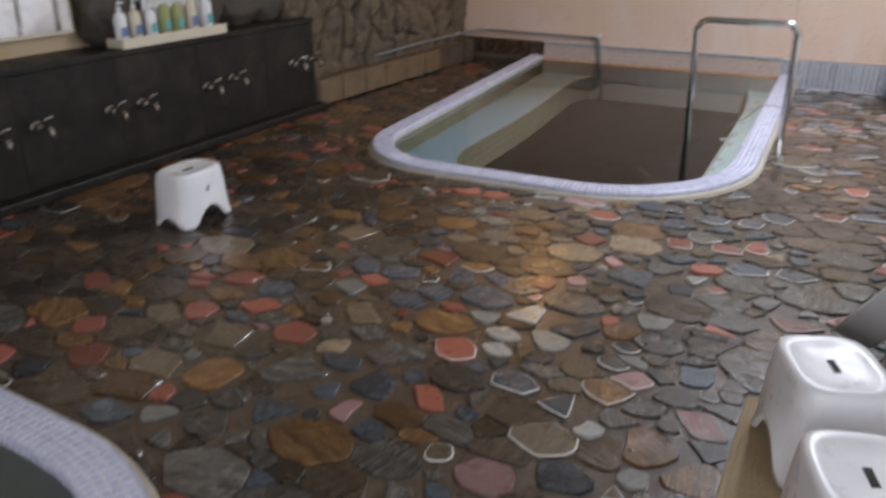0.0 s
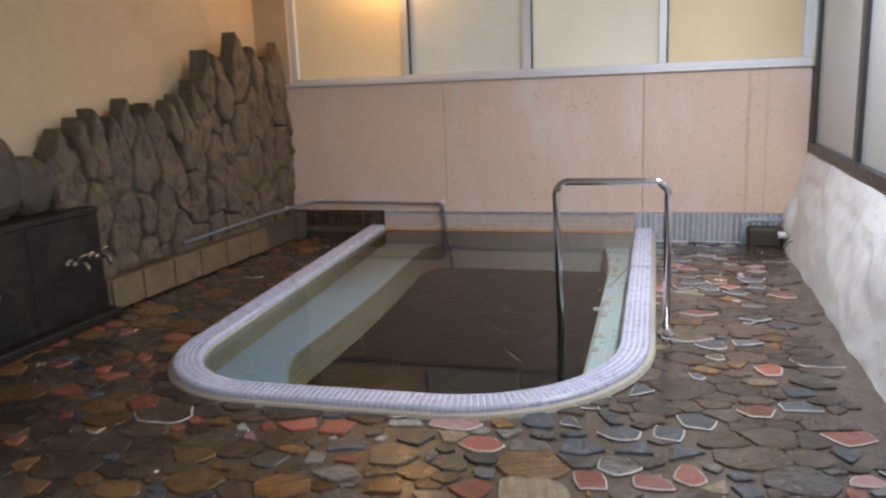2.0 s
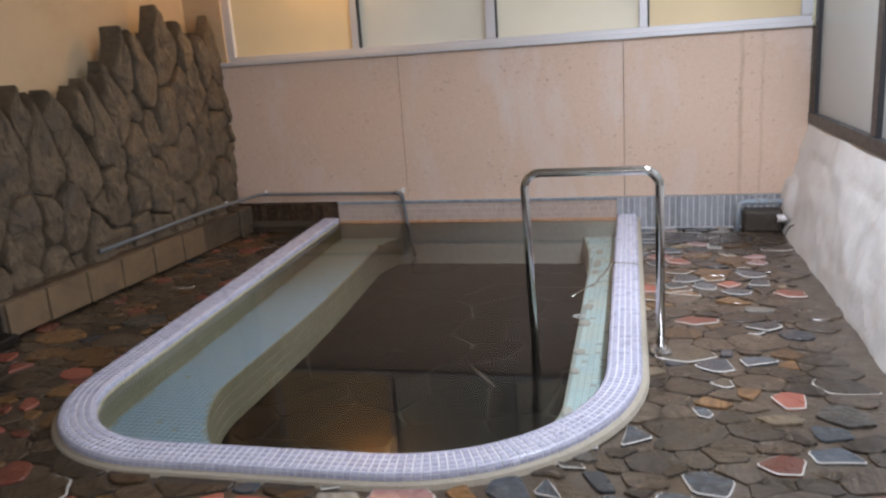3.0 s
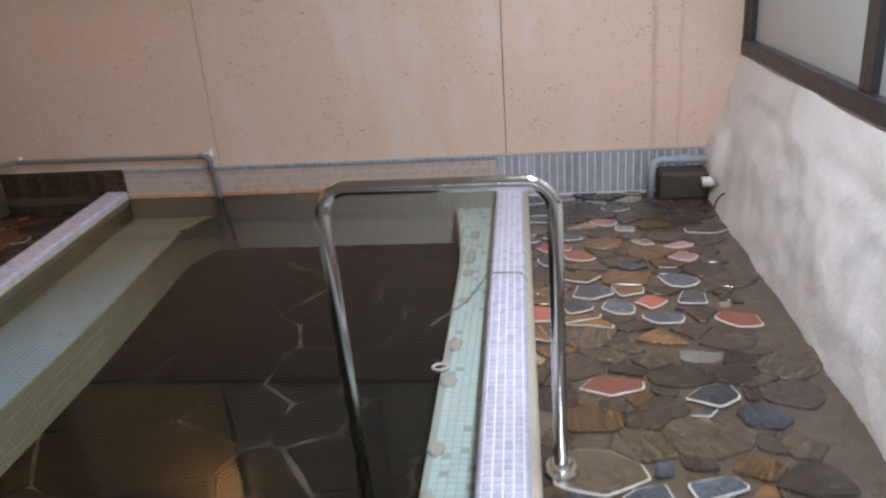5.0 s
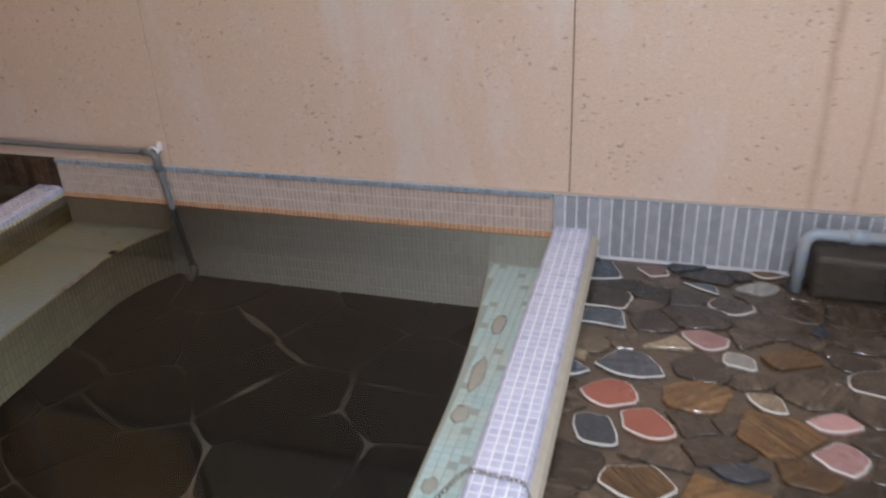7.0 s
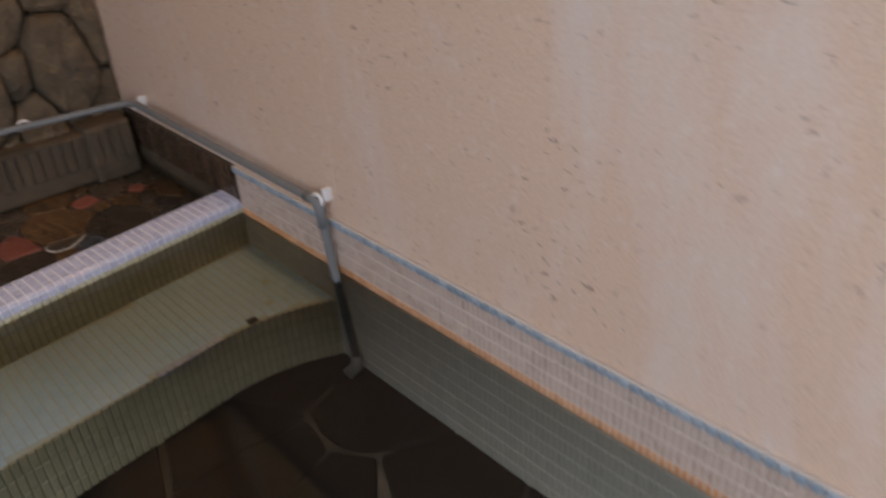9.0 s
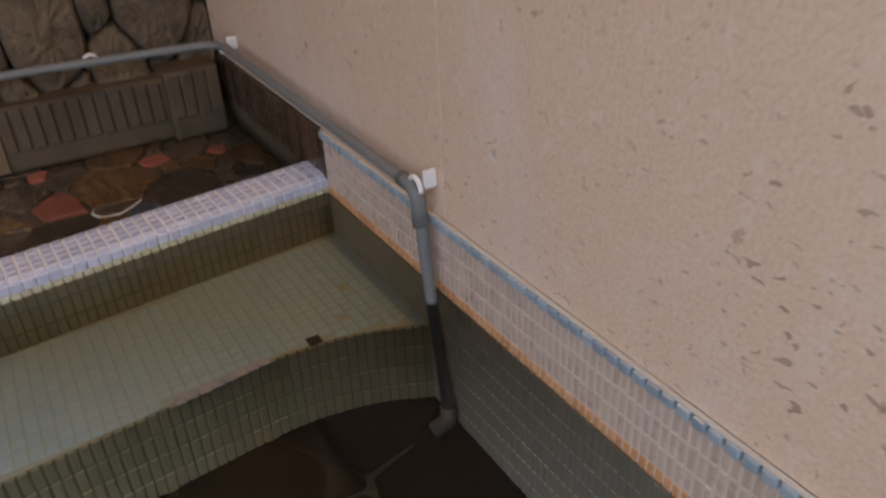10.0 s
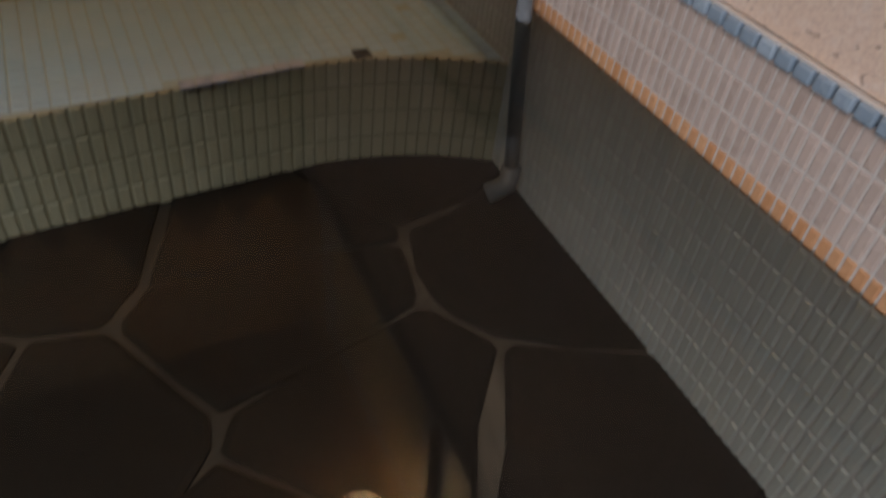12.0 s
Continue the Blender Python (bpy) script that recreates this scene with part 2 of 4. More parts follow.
M["teal_print"] = simple("teal_print", (0.10, 0.34, 0.32), (0.16, 0.42, 0.40), 40, 0.4, 0.0, 0.0)
M["blue_print"] = simple("blue_print", (0.10, 0.16, 0.32), (0.15, 0.22, 0.4), 40, 0.4, 0.0, 0.0)
M["black_stone"] = simple("worn_black_granite", (0.006, 0.005, 0.004), (0.02, 0.017, 0.013), 12, 0.46, 0.0, 0.2, stain=(0.04, 0.032, 0.022), spread=0.14)
M["black_stone"].node_tree.nodes["Principled BSDF"].inputs["Specular IOR Level"].default_value = 0.3
M["rush"] = simple("woven_rush", (0.34, 0.25, 0.14), (0.5, 0.39, 0.24), 60, 0.8, 0.0, 0.6)
# near black: the wire's own colour, and shade painted in for openings
M["hole"] = simple("slot_shade_and_wire", (0.015, 0.015, 0.015), (0.03, 0.03, 0.03), 20, 0.8, 0.0, 0.0)
M["blue_pipe"] = simple("blue_grey_pipe", (0.25, 0.31, 0.37), (0.36, 0.42, 0.48), 30, 0.4, 0.0, 0.1, stain=(0.4, 0.36, 0.3))


def rock_mat():
    n = Nodes("weathered_rock")
    v = n.scaled(1, 1, 1, n.rand)
    c = n.mix(n.noise(7, 6, 0.7, v), (0.04, 0.029, 0.019), (0.22, 0.162, 0.10))
    c = n.mix(n.ramp(n.noise(18, 6, 0.75, v, 1.0), (0.52, 0.0), (0.7, 0.7)), c, (0.27, 0.20, 0.125))
    c = n.mix(n.ramp(n.noise(4, 5, 0.7, v), (0.5, 0.0), (0.66, 0.65)), c, (0.055, 0.047, 0.04))
    n.color(c).rough(n.ramp(n.noise(9), (0.3, 0.45), (0.7, 0.85)))
    n.bump(n.math("ADD", n.noise(16, 6, 0.7), n.math("MULTIPLY", n.noise(60, 4), 0.4)), 0.9, 0.03)
    return n.m


M["rock"] = rock_mat()
M["rock_dark"] = simple("dark_wet_rock", (0.03, 0.024, 0.018), (0.085, 0.066, 0.048), 9, 0.5, 0.0, 0.9, 40)
M["rock_mortar"] = simple("rock_mortar", (0.05, 0.038, 0.025), (0.12, 0.092, 0.06), 12, 0.8, 0.0, 0.6)


def frosted(name, tint, back=0.55):
    """Frosted pane: light from either side is scattered through it."""
    n = Nodes(name)
    t = n.t
    tr = t.nodes.new("ShaderNodeBsdfTranslucent")
    df = t.nodes.new("ShaderNodeBsdfDiffuse")
    gl = t.nodes.new("ShaderNodeBsdfGlossy")
    gl.inputs["Roughness"].default_value = 0.3
    col = n.mix(n.noise(2.5, 4), tint, tuple(c * 0.86 for c in tint))
    n.link(col, tr.inputs["Color"])
    n.link(col, df.inputs["Color"])
    a = t.nodes.new("ShaderNodeMixShader")
    a.inputs[0].default_value = back
    n.link(df.outputs[0], a.inputs[1])
    n.link(tr.outputs[0], a.inputs[2])
    b = t.nodes.new("ShaderNodeMixShader")
    fr = t.nodes.new("ShaderNodeFresnel")
    fr.inputs["IOR"].default_value = 1.35
    n.link(fr.outputs[0], b.inputs[0])
    n.link(a.outputs[0], b.inputs[1])
    n.link(gl.outputs[0], b.inputs[2])
    n.link(b.outputs[0], t.nodes["Material Output"].inputs["Surface"])
    return n.m


# back panes: one glass, tinted by how warmly and brightly each is lit
M["pane_warm_lit"] = frosted("frosted_pane_warm_lit", (0.82, 0.70, 0.48), 0.5)
M["pane_dim_lit"] = frosted("frosted_pane_dim_lit", (0.66, 0.665, 0.62), 0.5)
M["pane_bright_lit"] = frosted("frosted_pane_bright_lit", (0.80, 0.77, 0.67), 0.5)
M["pane_grey"] = frosted("frosted_pane_grey", (0.40, 0.415, 0.40), 0.12)


def water_mat():
    n = Nodes("clear_spa_water")
    t = n.t
    tr = t.nodes.new("ShaderNodeBsdfTransparent")
    tr.inputs["Color"].default_value = (0.94, 0.96, 0.93, 1)
    gl = t.nodes.new("ShaderNodeBsdfGlossy")
    gl.inputs["Roughness"].default_value = 0.0
    fr = t.nodes.new("ShaderNodeFresnel")
    fr.inputs["IOR"].default_value = 1.333
    bp = t.nodes.new("ShaderNodeBump")
    bp.inputs["Strength"].default_value, bp.inputs["Distance"].default_value = 0.02, 0.01
    n.link(n.noise(5.0, 2), bp.inputs["Height"])
    n.link(bp.outputs[0], gl.inputs["Normal"])
    mx = t.nodes.new("ShaderNodeMixShader")
    n.link(fr.outputs[0], mx.inputs[0])
    n.link(tr.outputs[0], mx.inputs[1])
    n.link(gl.outputs[0], mx.inputs[2])
    n.link(mx.outputs[0], t.nodes["Material Output"].inputs["Surface"])
    return n.m


M["water"] = water_mat()
_g = Nodes("warm_glass_globe").set(Roughness=0.3, Emission_Strength=9.0)
_g.b.inputs["Base Color"].default_value = (0.9, 0.85, 0.75, 1)
_g.b.inputs["Emission Color"].default_value = (1.0, 0.66, 0.32, 1)
M["globe"] = _g.m
_g = Nodes("mirror_silver").set(Metallic=1.0, Roughness=0.03)
_g.color(_g.mix(_g.noise(12), (0.82, 0.84, 0.85), (0.88, 0.89, 0.9)))
M["mirror"] = _g.m


# ---- building blocks ----
def mesh_of(name, verts, faces, mats, index=None, smooth=False):
    me = bpy.data.meshes.new(name)
    me.from_pydata([tuple(v) for v in verts], [], faces)
    for m in mats:
        me.materials.append(M[m])
    if index is not None:
        me.polygons.foreach_set("material_index", index)
    if smooth:
        me.polygons.foreach_set("use_smooth", [True] * len(me.polygons))
    me.update()
    return me


def link(name, me, parent=None, label="", category="", kind="", group=""):
    ob = new(name, me)
    ob.parent = parent
    return tagged(ob, label, category, group, kind)


def part(name, bm, material, parent=None, label="", category="", kind="", group="", smooth=False):
    """One bmesh as one mesh object, under a thing or at top level."""
    bmesh.ops.recalc_face_normals(bm, faces=bm.faces)
    if all(abs(f.normal.z) > 0.98 for f in bm.faces):
        bmesh.ops.reverse_faces(bm, faces=[f for f in bm.faces if f.normal.z < 0])
    me = bpy.data.meshes.new(name)
    bm.to_mesh(me)
    bm.free()
    me.materials.append(M[material])
    if smooth:
        me.polygons.foreach_set("use_smooth", [True] * len(me.polygons))
    return link(name, me, parent, label, category, kind, group)


def empty(name, place, label, category, group="", kind=""):
    ob = new(name)
    ob.location = place
    ob.empty_display_size = 0.1
    return tagged(ob, label, category, group, kind)


def box(x0, x1, y0, y1, z0, z1, bevel=0.0, segments=2):
    bm = bmesh.new()
    bmesh.ops.create_cube(bm, size=1.0)
    for v in bm.verts:
        v.co = Vector((x0 + (v.co.x + 0.5) * (x1 - x0), y0 + (v.co.y + 0.5) * (y1 - y0), z0 + (v.co.z + 0.5) * (z1 - z0)))
    if bevel:
        bmesh.ops.bevel(bm, geom=bm.edges[:], offset=bevel, segments=segments, affect="EDGES", profile=0.5)
    return bm


def tube(points, radius, sides=14):
    """A round pipe along a line of points."""
    bm = bmesh.new()
    pts = [Vector(p) for p in points]
    rings = []
    up = Vector((0.31, 0.17, 0.93)).normalized()
    for i, p in enumerate(pts):
        d = (pts[min(i + 1, len(pts) - 1)] - pts[max(i - 1, 0)]).normalized()
        a = up - d * up.dot(d)
        a.normalize()
        up = a
        b = d.cross(a)
        rings.append([bm.verts.new(p + radius * (math.cos(k * 2 * math.pi / sides) * a + math.sin(k * 2 * math.pi / sides) * b)) for k in range(sides)])
    for r, s in zip(rings, rings[1:]):
        for k in range(sides):
            bm.faces.new((r[k], r[(k + 1) % sides], s[(k + 1) % sides], s[k]))
    bm.faces.new(rings[0])
    bm.faces.new(rings[-1])
    return bm


def rounded(corners, steps=10):
    """A line through corners (x, y, radius) or (x, y, z, radius), each corner rounded; the first and last stay as they are."""
    cs = [(Vector(c[:-1]), c[-1]) for c in corners]
    out = [cs[0][0]]
    for (a, _), (b, r), (c, _) in zip(cs, cs[1:], cs[2:]):
        u, v = (a - b).normalized(), (c - b).normalized()
        p, q = b + u * r, b + v * r
        for i in range(steps + 1):
            t = i / steps
            k = 0.85
            out.append((1 - t) ** 3 * p + 3 * (1 - t) ** 2 * t * (p + (b - p) * k * 0.66) + 3 * (1 - t) * t * t * (q + (b - q) * k * 0.66) + t ** 3 * q)
    out.append(cs[-1][0])
    return out


def resample(line, pitch):
    ds = [0.0]
    for a, b in zip(line, line[1:]):
        ds.append(ds[-1] + (b - a).length)
    n = max(2, round(ds[-1] / pitch))
    out, j = [], 0
    for i in range(n + 1):
        s = ds[-1] * i / n
        while j < len(ds) - 2 and ds[j + 1] < s:
            j += 1
        f = (s - ds[j]) / max(1e-9, ds[j + 1] - ds[j])
        out.append(line[j].lerp(line[j + 1], min(1, f)))
    return out


def offset(line, d):
    """The line in plan moved to its left by d."""
    out = []
    for i, p in enumerate(line):
        t = (line[min(i + 1, len(line) - 1)] - line[max(i - 1, 0)]).normalized()
        out.append(Vector((p.x - t.y * d, p.y + t.x * d)))
    return out


def tile_box(p, ux, uy, un, gap, thick, bev=0.0022):
    """Eight corners and five faces of a tile whose corner is p, with edges ux and uy and outward normal un."""
    lx, ly = ux.length, uy.length
    gx, gy = ux * (gap / 2 / lx), uy * (gap / 2 / ly)
    bx, by = ux * (bev / lx), uy * (bev / ly)
    a, b, c, d = p + gx + gy, p + ux - gx + gy, p + ux + uy - gx - gy, p + uy + gx - gy
    n = un * thick
    low = [a, b, c, d]
    top = [a + bx + by + n, b - bx + by + n, c - bx - by + n, d + bx - by + n]
    return low + top


TILE_FACES = ((4, 5, 6, 7), (0, 1, 5, 4), (1, 2, 6, 5), (2, 3, 7, 6), (3, 0, 4, 7))


def tiles_stuff(name, tiles, mats, parent, label="", idx=None):
    vs, fs, mi = [], [], []
    for k, t in enumerate(tiles):
        o = len(vs)
        vs += t
        fs += [tuple(o + i for i in f) for f in TILE_FACES]
        mi += [idx[k] if idx else 0] * 5
    return link(name, mesh_of(name, vs, fs, mats, mi), parent, label, kind="stuff")


def tiles_parts(name, tiles, mats, parent, idx=None):
    for k, t in enumerate(tiles):
        link(name, mesh_of(name, t, TILE_FACES, [mats[idx[k]] if idx else mats[0]]), parent)


def inside(poly, x, y):
    hit = False
    for a, b in zip(poly, poly[1:] + poly[:1]):
        if (a.y > y) != (b.y > y) and x < (b.x - a.x) * (y - a.y) / (b.y - a.y) + a.x:
            hit = not hit
    return hit


def nearest_on(poly, p):
    best = None
    for a, b in zip(poly, poly[1:] + poly[:1]):
        d = b - a
        t = max(0, min(1, (p - a).dot(d) / max(1e-9, d.length_squared)))
        q = a + d * t
        if best is None or (q - p).length < best[0]:
            best = ((q - p).length, q)
    return best[1]


def cells(seeds, x0, x1, y0, y1, stretch=1.0, reach=0.7, sizes=None):
    """Irregular stones round the seeds: one polygon each, by cutting along the middle lines between neighbours."""
    pts = np.array([(s[0], s[1] * stretch) for s in seeds])
    out = []
    for i, p in enumerate(pts):
        d2 = ((pts - p) ** 2).sum(1)
        near = np.argsort(d2)[1:26]
        poly = [(x0, y0 * stretch), (x1, y0 * stretch), (x1, y1 * stretch), (x0, y1 * stretch)]
        poly = [(min(max(a, p[0] - reach), p[0] + reach), min(max(b, p[1] - reach), p[1] + reach)) for a, b in poly]
        for j in near:
            q = pts[j]
            nx, ny = q - p
            c = ((q + p) / 2) @ (q - p)
            if sizes is not None:
                c += (sizes[i] ** 2 - sizes[j] ** 2) / 2
            new_poly = []
            for (ax, ay), (bx, by) in zip(poly, poly[1:] + poly[:1]):
                da, db = ax * nx + ay * ny - c, bx * nx + by * ny - c
                if da <= 0:
                    new_poly.append((ax, ay))
                if da * db < 0:
                    t = da / (da - db)
                    new_poly.append((ax + t * (bx - ax), ay + t * (by - ay)))
            poly = new_poly
            if len(poly) < 3:
                break
        out.append([Vector((a, b / stretch)) for a, b in poly])
    return out


def cleft(poly, gap, rng):
    """An angular stone: drawn in evenly by the joint, with small broken corners and sides slightly out of line."""
    c = sum(poly, Vector((0, 0))) / len(poly)
    out = []
    for a, b, d in zip(poly[-1:] + poly[:-1], poly, poly[1:] + poly[:1]):
        u, v = a - b, d - b
        if u.length < 0.012 or v.length < 0.012:
            out.append(b)
        else:
            k = min(0.016, 0.25 * min(u.length, v.length)) * rng.uniform(0.3, 1.0)
            out += [b + u.normalized() * k, b + v.normalized() * k]
        if v.length > 0.06:
            out.append(b + v * rng.uniform(0.4, 0.6) + Vector((-v.y, v.x)) * rng.uniform(-0.07, 0.03))
    res = []
    for p in out:
        d = p - c
        if d.length > 1e-6:
            res.append(c + d.normalized() * max(0.004, d.length - gap * rng.uniform(0.7, 1.7)))
    return res, c


def broken(poly, rng):
    """A broken piece lying in its cell: three to six corners, turned any way, kept inside the joint."""
    c = sum(poly, Vector((0, 0))) / len(poly)
    reach = sum((q - c).length for q in poly) / len(poly)
    n, turn, flat = rng.choice((3, 4, 4, 4, 5, 5, 6)), rng.uniform(0, 6.28), rng.uniform(0.55, 1.0)
    out = []
    for k in range(n):
        a = 6.283 * (k + rng.uniform(-0.2, 0.2)) / n + (0.785 if n == 4 else 0)
        q = Vector((math.cos(a), math.sin(a) * flat)) * reach * rng.uniform(1.1, 1.4)
        d = Vector((q.x * math.cos(turn) - q.y * math.sin(turn), q.x * math.sin(turn) + q.y * math.cos(turn)))
        while d.length > 0.01 and not inside(poly, c.x + d.x * 1.04, c.y + d.y * 1.04):
            d *= 0.94
        out.append(c + d)
    return cleft(out, 0.001, rng)


def slab(poly, c, z, h, edge, tilt, white):
    """A paving stone: foot ring, outer top ring, inner top ring. The rim band takes the second material."""
    vs, fs, mi = [], [], []
    n = len(poly)
    for scale, dz in ((0.0, -0.014), (0.0, h - 0.003), (edge, h)):
        for p in poly:
            d = p - c
            q = c + d * max(0.25, 1 - scale / max(0.02, d.length))
            vs.append((q.x, q.y, z + dz + (tilt.x * d.x + tilt.y * d.y if dz > 0 else 0)))
    for r in range(2):
        for k in range(n):
            fs.append((r * n + k, r * n + (k + 1) % n, (r + 1) * n + (k + 1) % n, (r + 1) * n + k))
            mi.append(1 if white and r else 0)
    fs.append(tuple(range(2 * n, 3 * n)))
    mi.append(0)
    return vs, fs, mi


# ---- plan ----
WALL_Y, LEFT_X, RIGHT_X, FRONT_Y, CEIL = 6.70, -3.68, 0.86, -2.6, 2.55
RIM_W = 0.132


def rim_z(y):
    return 0.04 + (y - 3.2) * 0.065 / 3.5


POOL = rounded([(-2.617, 6.70, 0), (-2.41, 3.16, 0.56), (-0.255, 3.215, 0.80), (-0.320, 6.70, 0)], 14)
POOL_LINE = resample(POOL, 0.0265)
POOL_IN, POOL_OUT = offset(POOL_LINE, RIM_W / 2), offset(POOL_LINE, -RIM_W / 2)
TUB = rounded([(-3.2, 0.53, 0), (-0.72, 0.42, 0.75), (-0.75, -1.9, 0.4), (-3.2, -1.9, 0)], 12)
TUB_LINE = resample(TUB, 0.0265)[::-1]


def outer_wall(name, x0, x1, y0, y1, z0, z1, mat, label, bevel=0.0):
    return part(name, box(x0, x1, y0, y1, z0, z1, bevel), mat, None, label, "wall", "structure")


# ---- walls and ceiling ----
wall_left = outer_wall("wall_left", LEFT_X - 0.15, LEFT_X, FRONT_Y, WALL_Y, -0.02, CEIL, "plaster_warm", "warm ochre plastered wall over the stone facing")
wall_front = outer_wall("wall_front", LEFT_X - 0.15, -1.75, FRONT_Y - 0.15, FRONT_Y, -0.02, CEIL, "plaster_warm", "plain plastered wall closing the bath room")
outer_wall("wall_front_foot", -1.75, RIGHT_X + 0.15, FRONT_Y - 0.15, FRONT_Y, -0.02, 0.68, "plaster_warm", "plain plastered wall under the added unseen window")
outer_wall("wall_front_head", -1.75, RIGHT_X + 0.15, FRONT_Y - 0.15, FRONT_Y, 2.22, CEIL, "plaster_warm", "plain plastered wall over the added unseen window")
outer_wall("wall_front_side", 0.65, RIGHT_X + 0.15, FRONT_Y - 0.15, FRONT_Y, 0.68, 2.22, "plaster_warm", "plain plastered pier beside the added unseen window")
wall_back = outer_wall("wall_back", LEFT_X - 0.15, RIGHT_X + 0.15, WALL_Y + 0.03, WALL_Y + 0.16, -0.6, 1.325, "concrete", "concrete wall core behind pink granite panels")
outer_wall("wall_back_head", LEFT_X - 0.15, RIGHT_X + 0.15, WALL_Y + 0.02, WALL_Y + 0.16, 2.32, CEIL, "plaster_warm", "plaster strip above the frosted windows")
outer_wall("wall_back_corner", LEFT_X - 0.15, -3.36, WALL_Y, WALL_Y + 0.16, 1.325, 2.32, "plaster_warm", "plaster return beside the frosted windows")
part("ceiling", box(LEFT_X - 0.15, RIGHT_X + 0.15, FRONT_Y - 0.15, WALL_Y + 0.16, CEIL, CEIL + 0.1), "ceiling", None, "dull tan painted ceiling", "ceiling", "structure")
outer_wall("wall_right_head", RIGHT_X + 0.02, RIGHT_X + 0.15, FRONT_Y, WALL_Y, 2.22, CEIL, "plaster_white", "white plaster strip above the long window")
outer_wall("wall_right_core", RIGHT_X + 0.01, RIGHT_X + 0.15, FRONT_Y, WALL_Y, -0.02, 0.68, "plaster_white", "white masonry under the long window")
# unseen enclosure, added behind the frosted panes round their backlight
outer_wall("wall_beyond", LEFT_X - 0.15, RIGHT_X + 0.15, 8.4, 8.5, -0.02, CEIL, "plaster_warm", "unseen plain wall added behind the frosted glass")
part("ceiling_beyond", box(LEFT_X - 0.15, RIGHT_X + 0.15, WALL_Y + 0.16, 8.4, CEIL, CEIL + 0.1), "ceiling", None, "unseen ceiling added behind the frosted glass", "ceiling", "structure")


def right_plaster():
    """Battered white render under the long window, bulging and flaked at its foot."""
    prof = [(0.700, -0.02), (0.722, 0.10), (0.742, 0.22), (0.768, 0.36), (0.795, 0.46), (0.822, 0.56), (0.850, 0.66), (0.86, 0.70), (0.90, 0.705)]
    ny, vs, fs = 260, [], []
    dense = []
    for (a, b), (c, d) in zip(prof, prof[1:]):
        for k in range(4):
            t = k / 4
            dense.append((a + (c - a) * t, b + (d - b) * t))
    dense.append(prof[-1])
    for i in range(ny + 1):
        y = FRONT_Y + (WALL_Y - FRONT_Y) * i / ny
        for x, z in dense:
            nz = noise.noise(Vector((y * 2.2, z * 3.0, 1.0))) * 0.020 + noise.noise(Vector((y * 7, z * 8, 4.0))) * 0.012 + abs(noise.noise(Vector((y * 19, z * 15, 9.0)))) * 0.008
            fade = 1.0 if z < 0.55 else 0.25
            lump = -0.035 * min(1, max(0, (y - 6.42) / 0.06)) if 0.12 < z < 0.35 else 0.0
            vs.append((x + nz * fade + lump, y, z))
    m = len(dense)
    for i in range(ny):
        for k in range(m - 1):
            fs.append((i * m + k, i * m + k + 1, (i + 1) * m + k + 1, (i + 1) * m + k))
    return link("wall_right", mesh_of("wall_right", vs, fs, ["plaster_white"], None, True), None, "rough white flaking render under the window", "wall", "structure")


right_plaster()


def long_window():
    top = empty("window_1", (RIGHT_X, 2.0, 0.7), "long black-framed window with frosted panes", "window", "", "structure")
    top.location = (0, 0, 0)
    part("sill_rail", box(0.852, 0.93, FRONT_Y, WALL_Y - 0.002, 0.705, 0.775, 0.004), "black_frame", top)
    part("head_rail", box(0.865, 0.93, FRONT_Y, WALL_Y - 0.002, 2.16, 2.22, 0.004), "black_frame", top)
    y = WALL_Y - 0.002
    posts = [6.645, 5.22, 3.80, 2.38, 0.96, -0.46, -1.88]
    for k, yy in enumerate(posts):
        w = 0.10 if k else 0.095
        part("post", box(0.868, 0.925, yy - w / 2, yy + w / 2, 0.775, 2.16, 0.003), "black_frame", top)
        if k:
            part("sash_edge", box(0.885, 0.915, yy + w / 2, yy + w / 2 + 0.022, 0.775, 1.78, 0.002), "aluminium", top)
    part("transom", box(0.875, 0.92, FRONT_Y, WALL_Y - 0.01, 1.78, 1.81, 0.003), "aluminium", top)
    edges = [WALL_Y] + posts[1:] + [FRONT_Y]
    for a, b in zip(edges, edges[1:]):
        p = part("pane", box(0.894, 0.899, b, a, 0.76, 2.17), "pane_grey", top)
        p.visible_shadow = False


long_window()


# unseen window, added as the opening for the fill behind the walker
def added_entrance_window():
    top = empty("window_3", (0, 0, 0), "unseen tall frosted window added behind the camera", "window", "", "structure")
    for z in (0.68, 2.17):
        part("rail", box(-1.75, 0.65, FRONT_Y - 0.09, FRONT_Y - 0.03, z, z + 0.05, 0.003), "black_frame", top)
    for x in (-1.75, -0.575, 0.60):
        part("post", box(x, x + 0.05, FRONT_Y - 0.09, FRONT_Y - 0.03, 0.73, 2.17, 0.003), "black_frame", top)
    for a, b in ((-1.70, -0.575), (-0.525, 0.60)):
        p = part("pane", box(a, b, FRONT_Y - 0.063, FRONT_Y - 0.058, 0.73, 2.17), "pane_grey", top)
        p.visible_shadow = False


added_entrance_window()


# ---- granite wall, ledge and the windows over it ----
def granite_panels():
    xs = [-3.42, -1.96, -0.335, 0.858]
    for a, b in zip(xs, xs[1:]):
        part("panel", box(a + 0.0018, b - 0.0018, WALL_Y, WALL_Y + 0.028, 0.236, 1.322, 0.0015, 1), "granite", wall_back, "pink speckled granite panel")
    part("ledge_sill", box(-3.40, 0.852, WALL_Y - 0.035, WALL_Y + 0.15, 1.325, 1.357, 0.004), "aluminium", wall_back, "pale painted sill")


granite_panels()


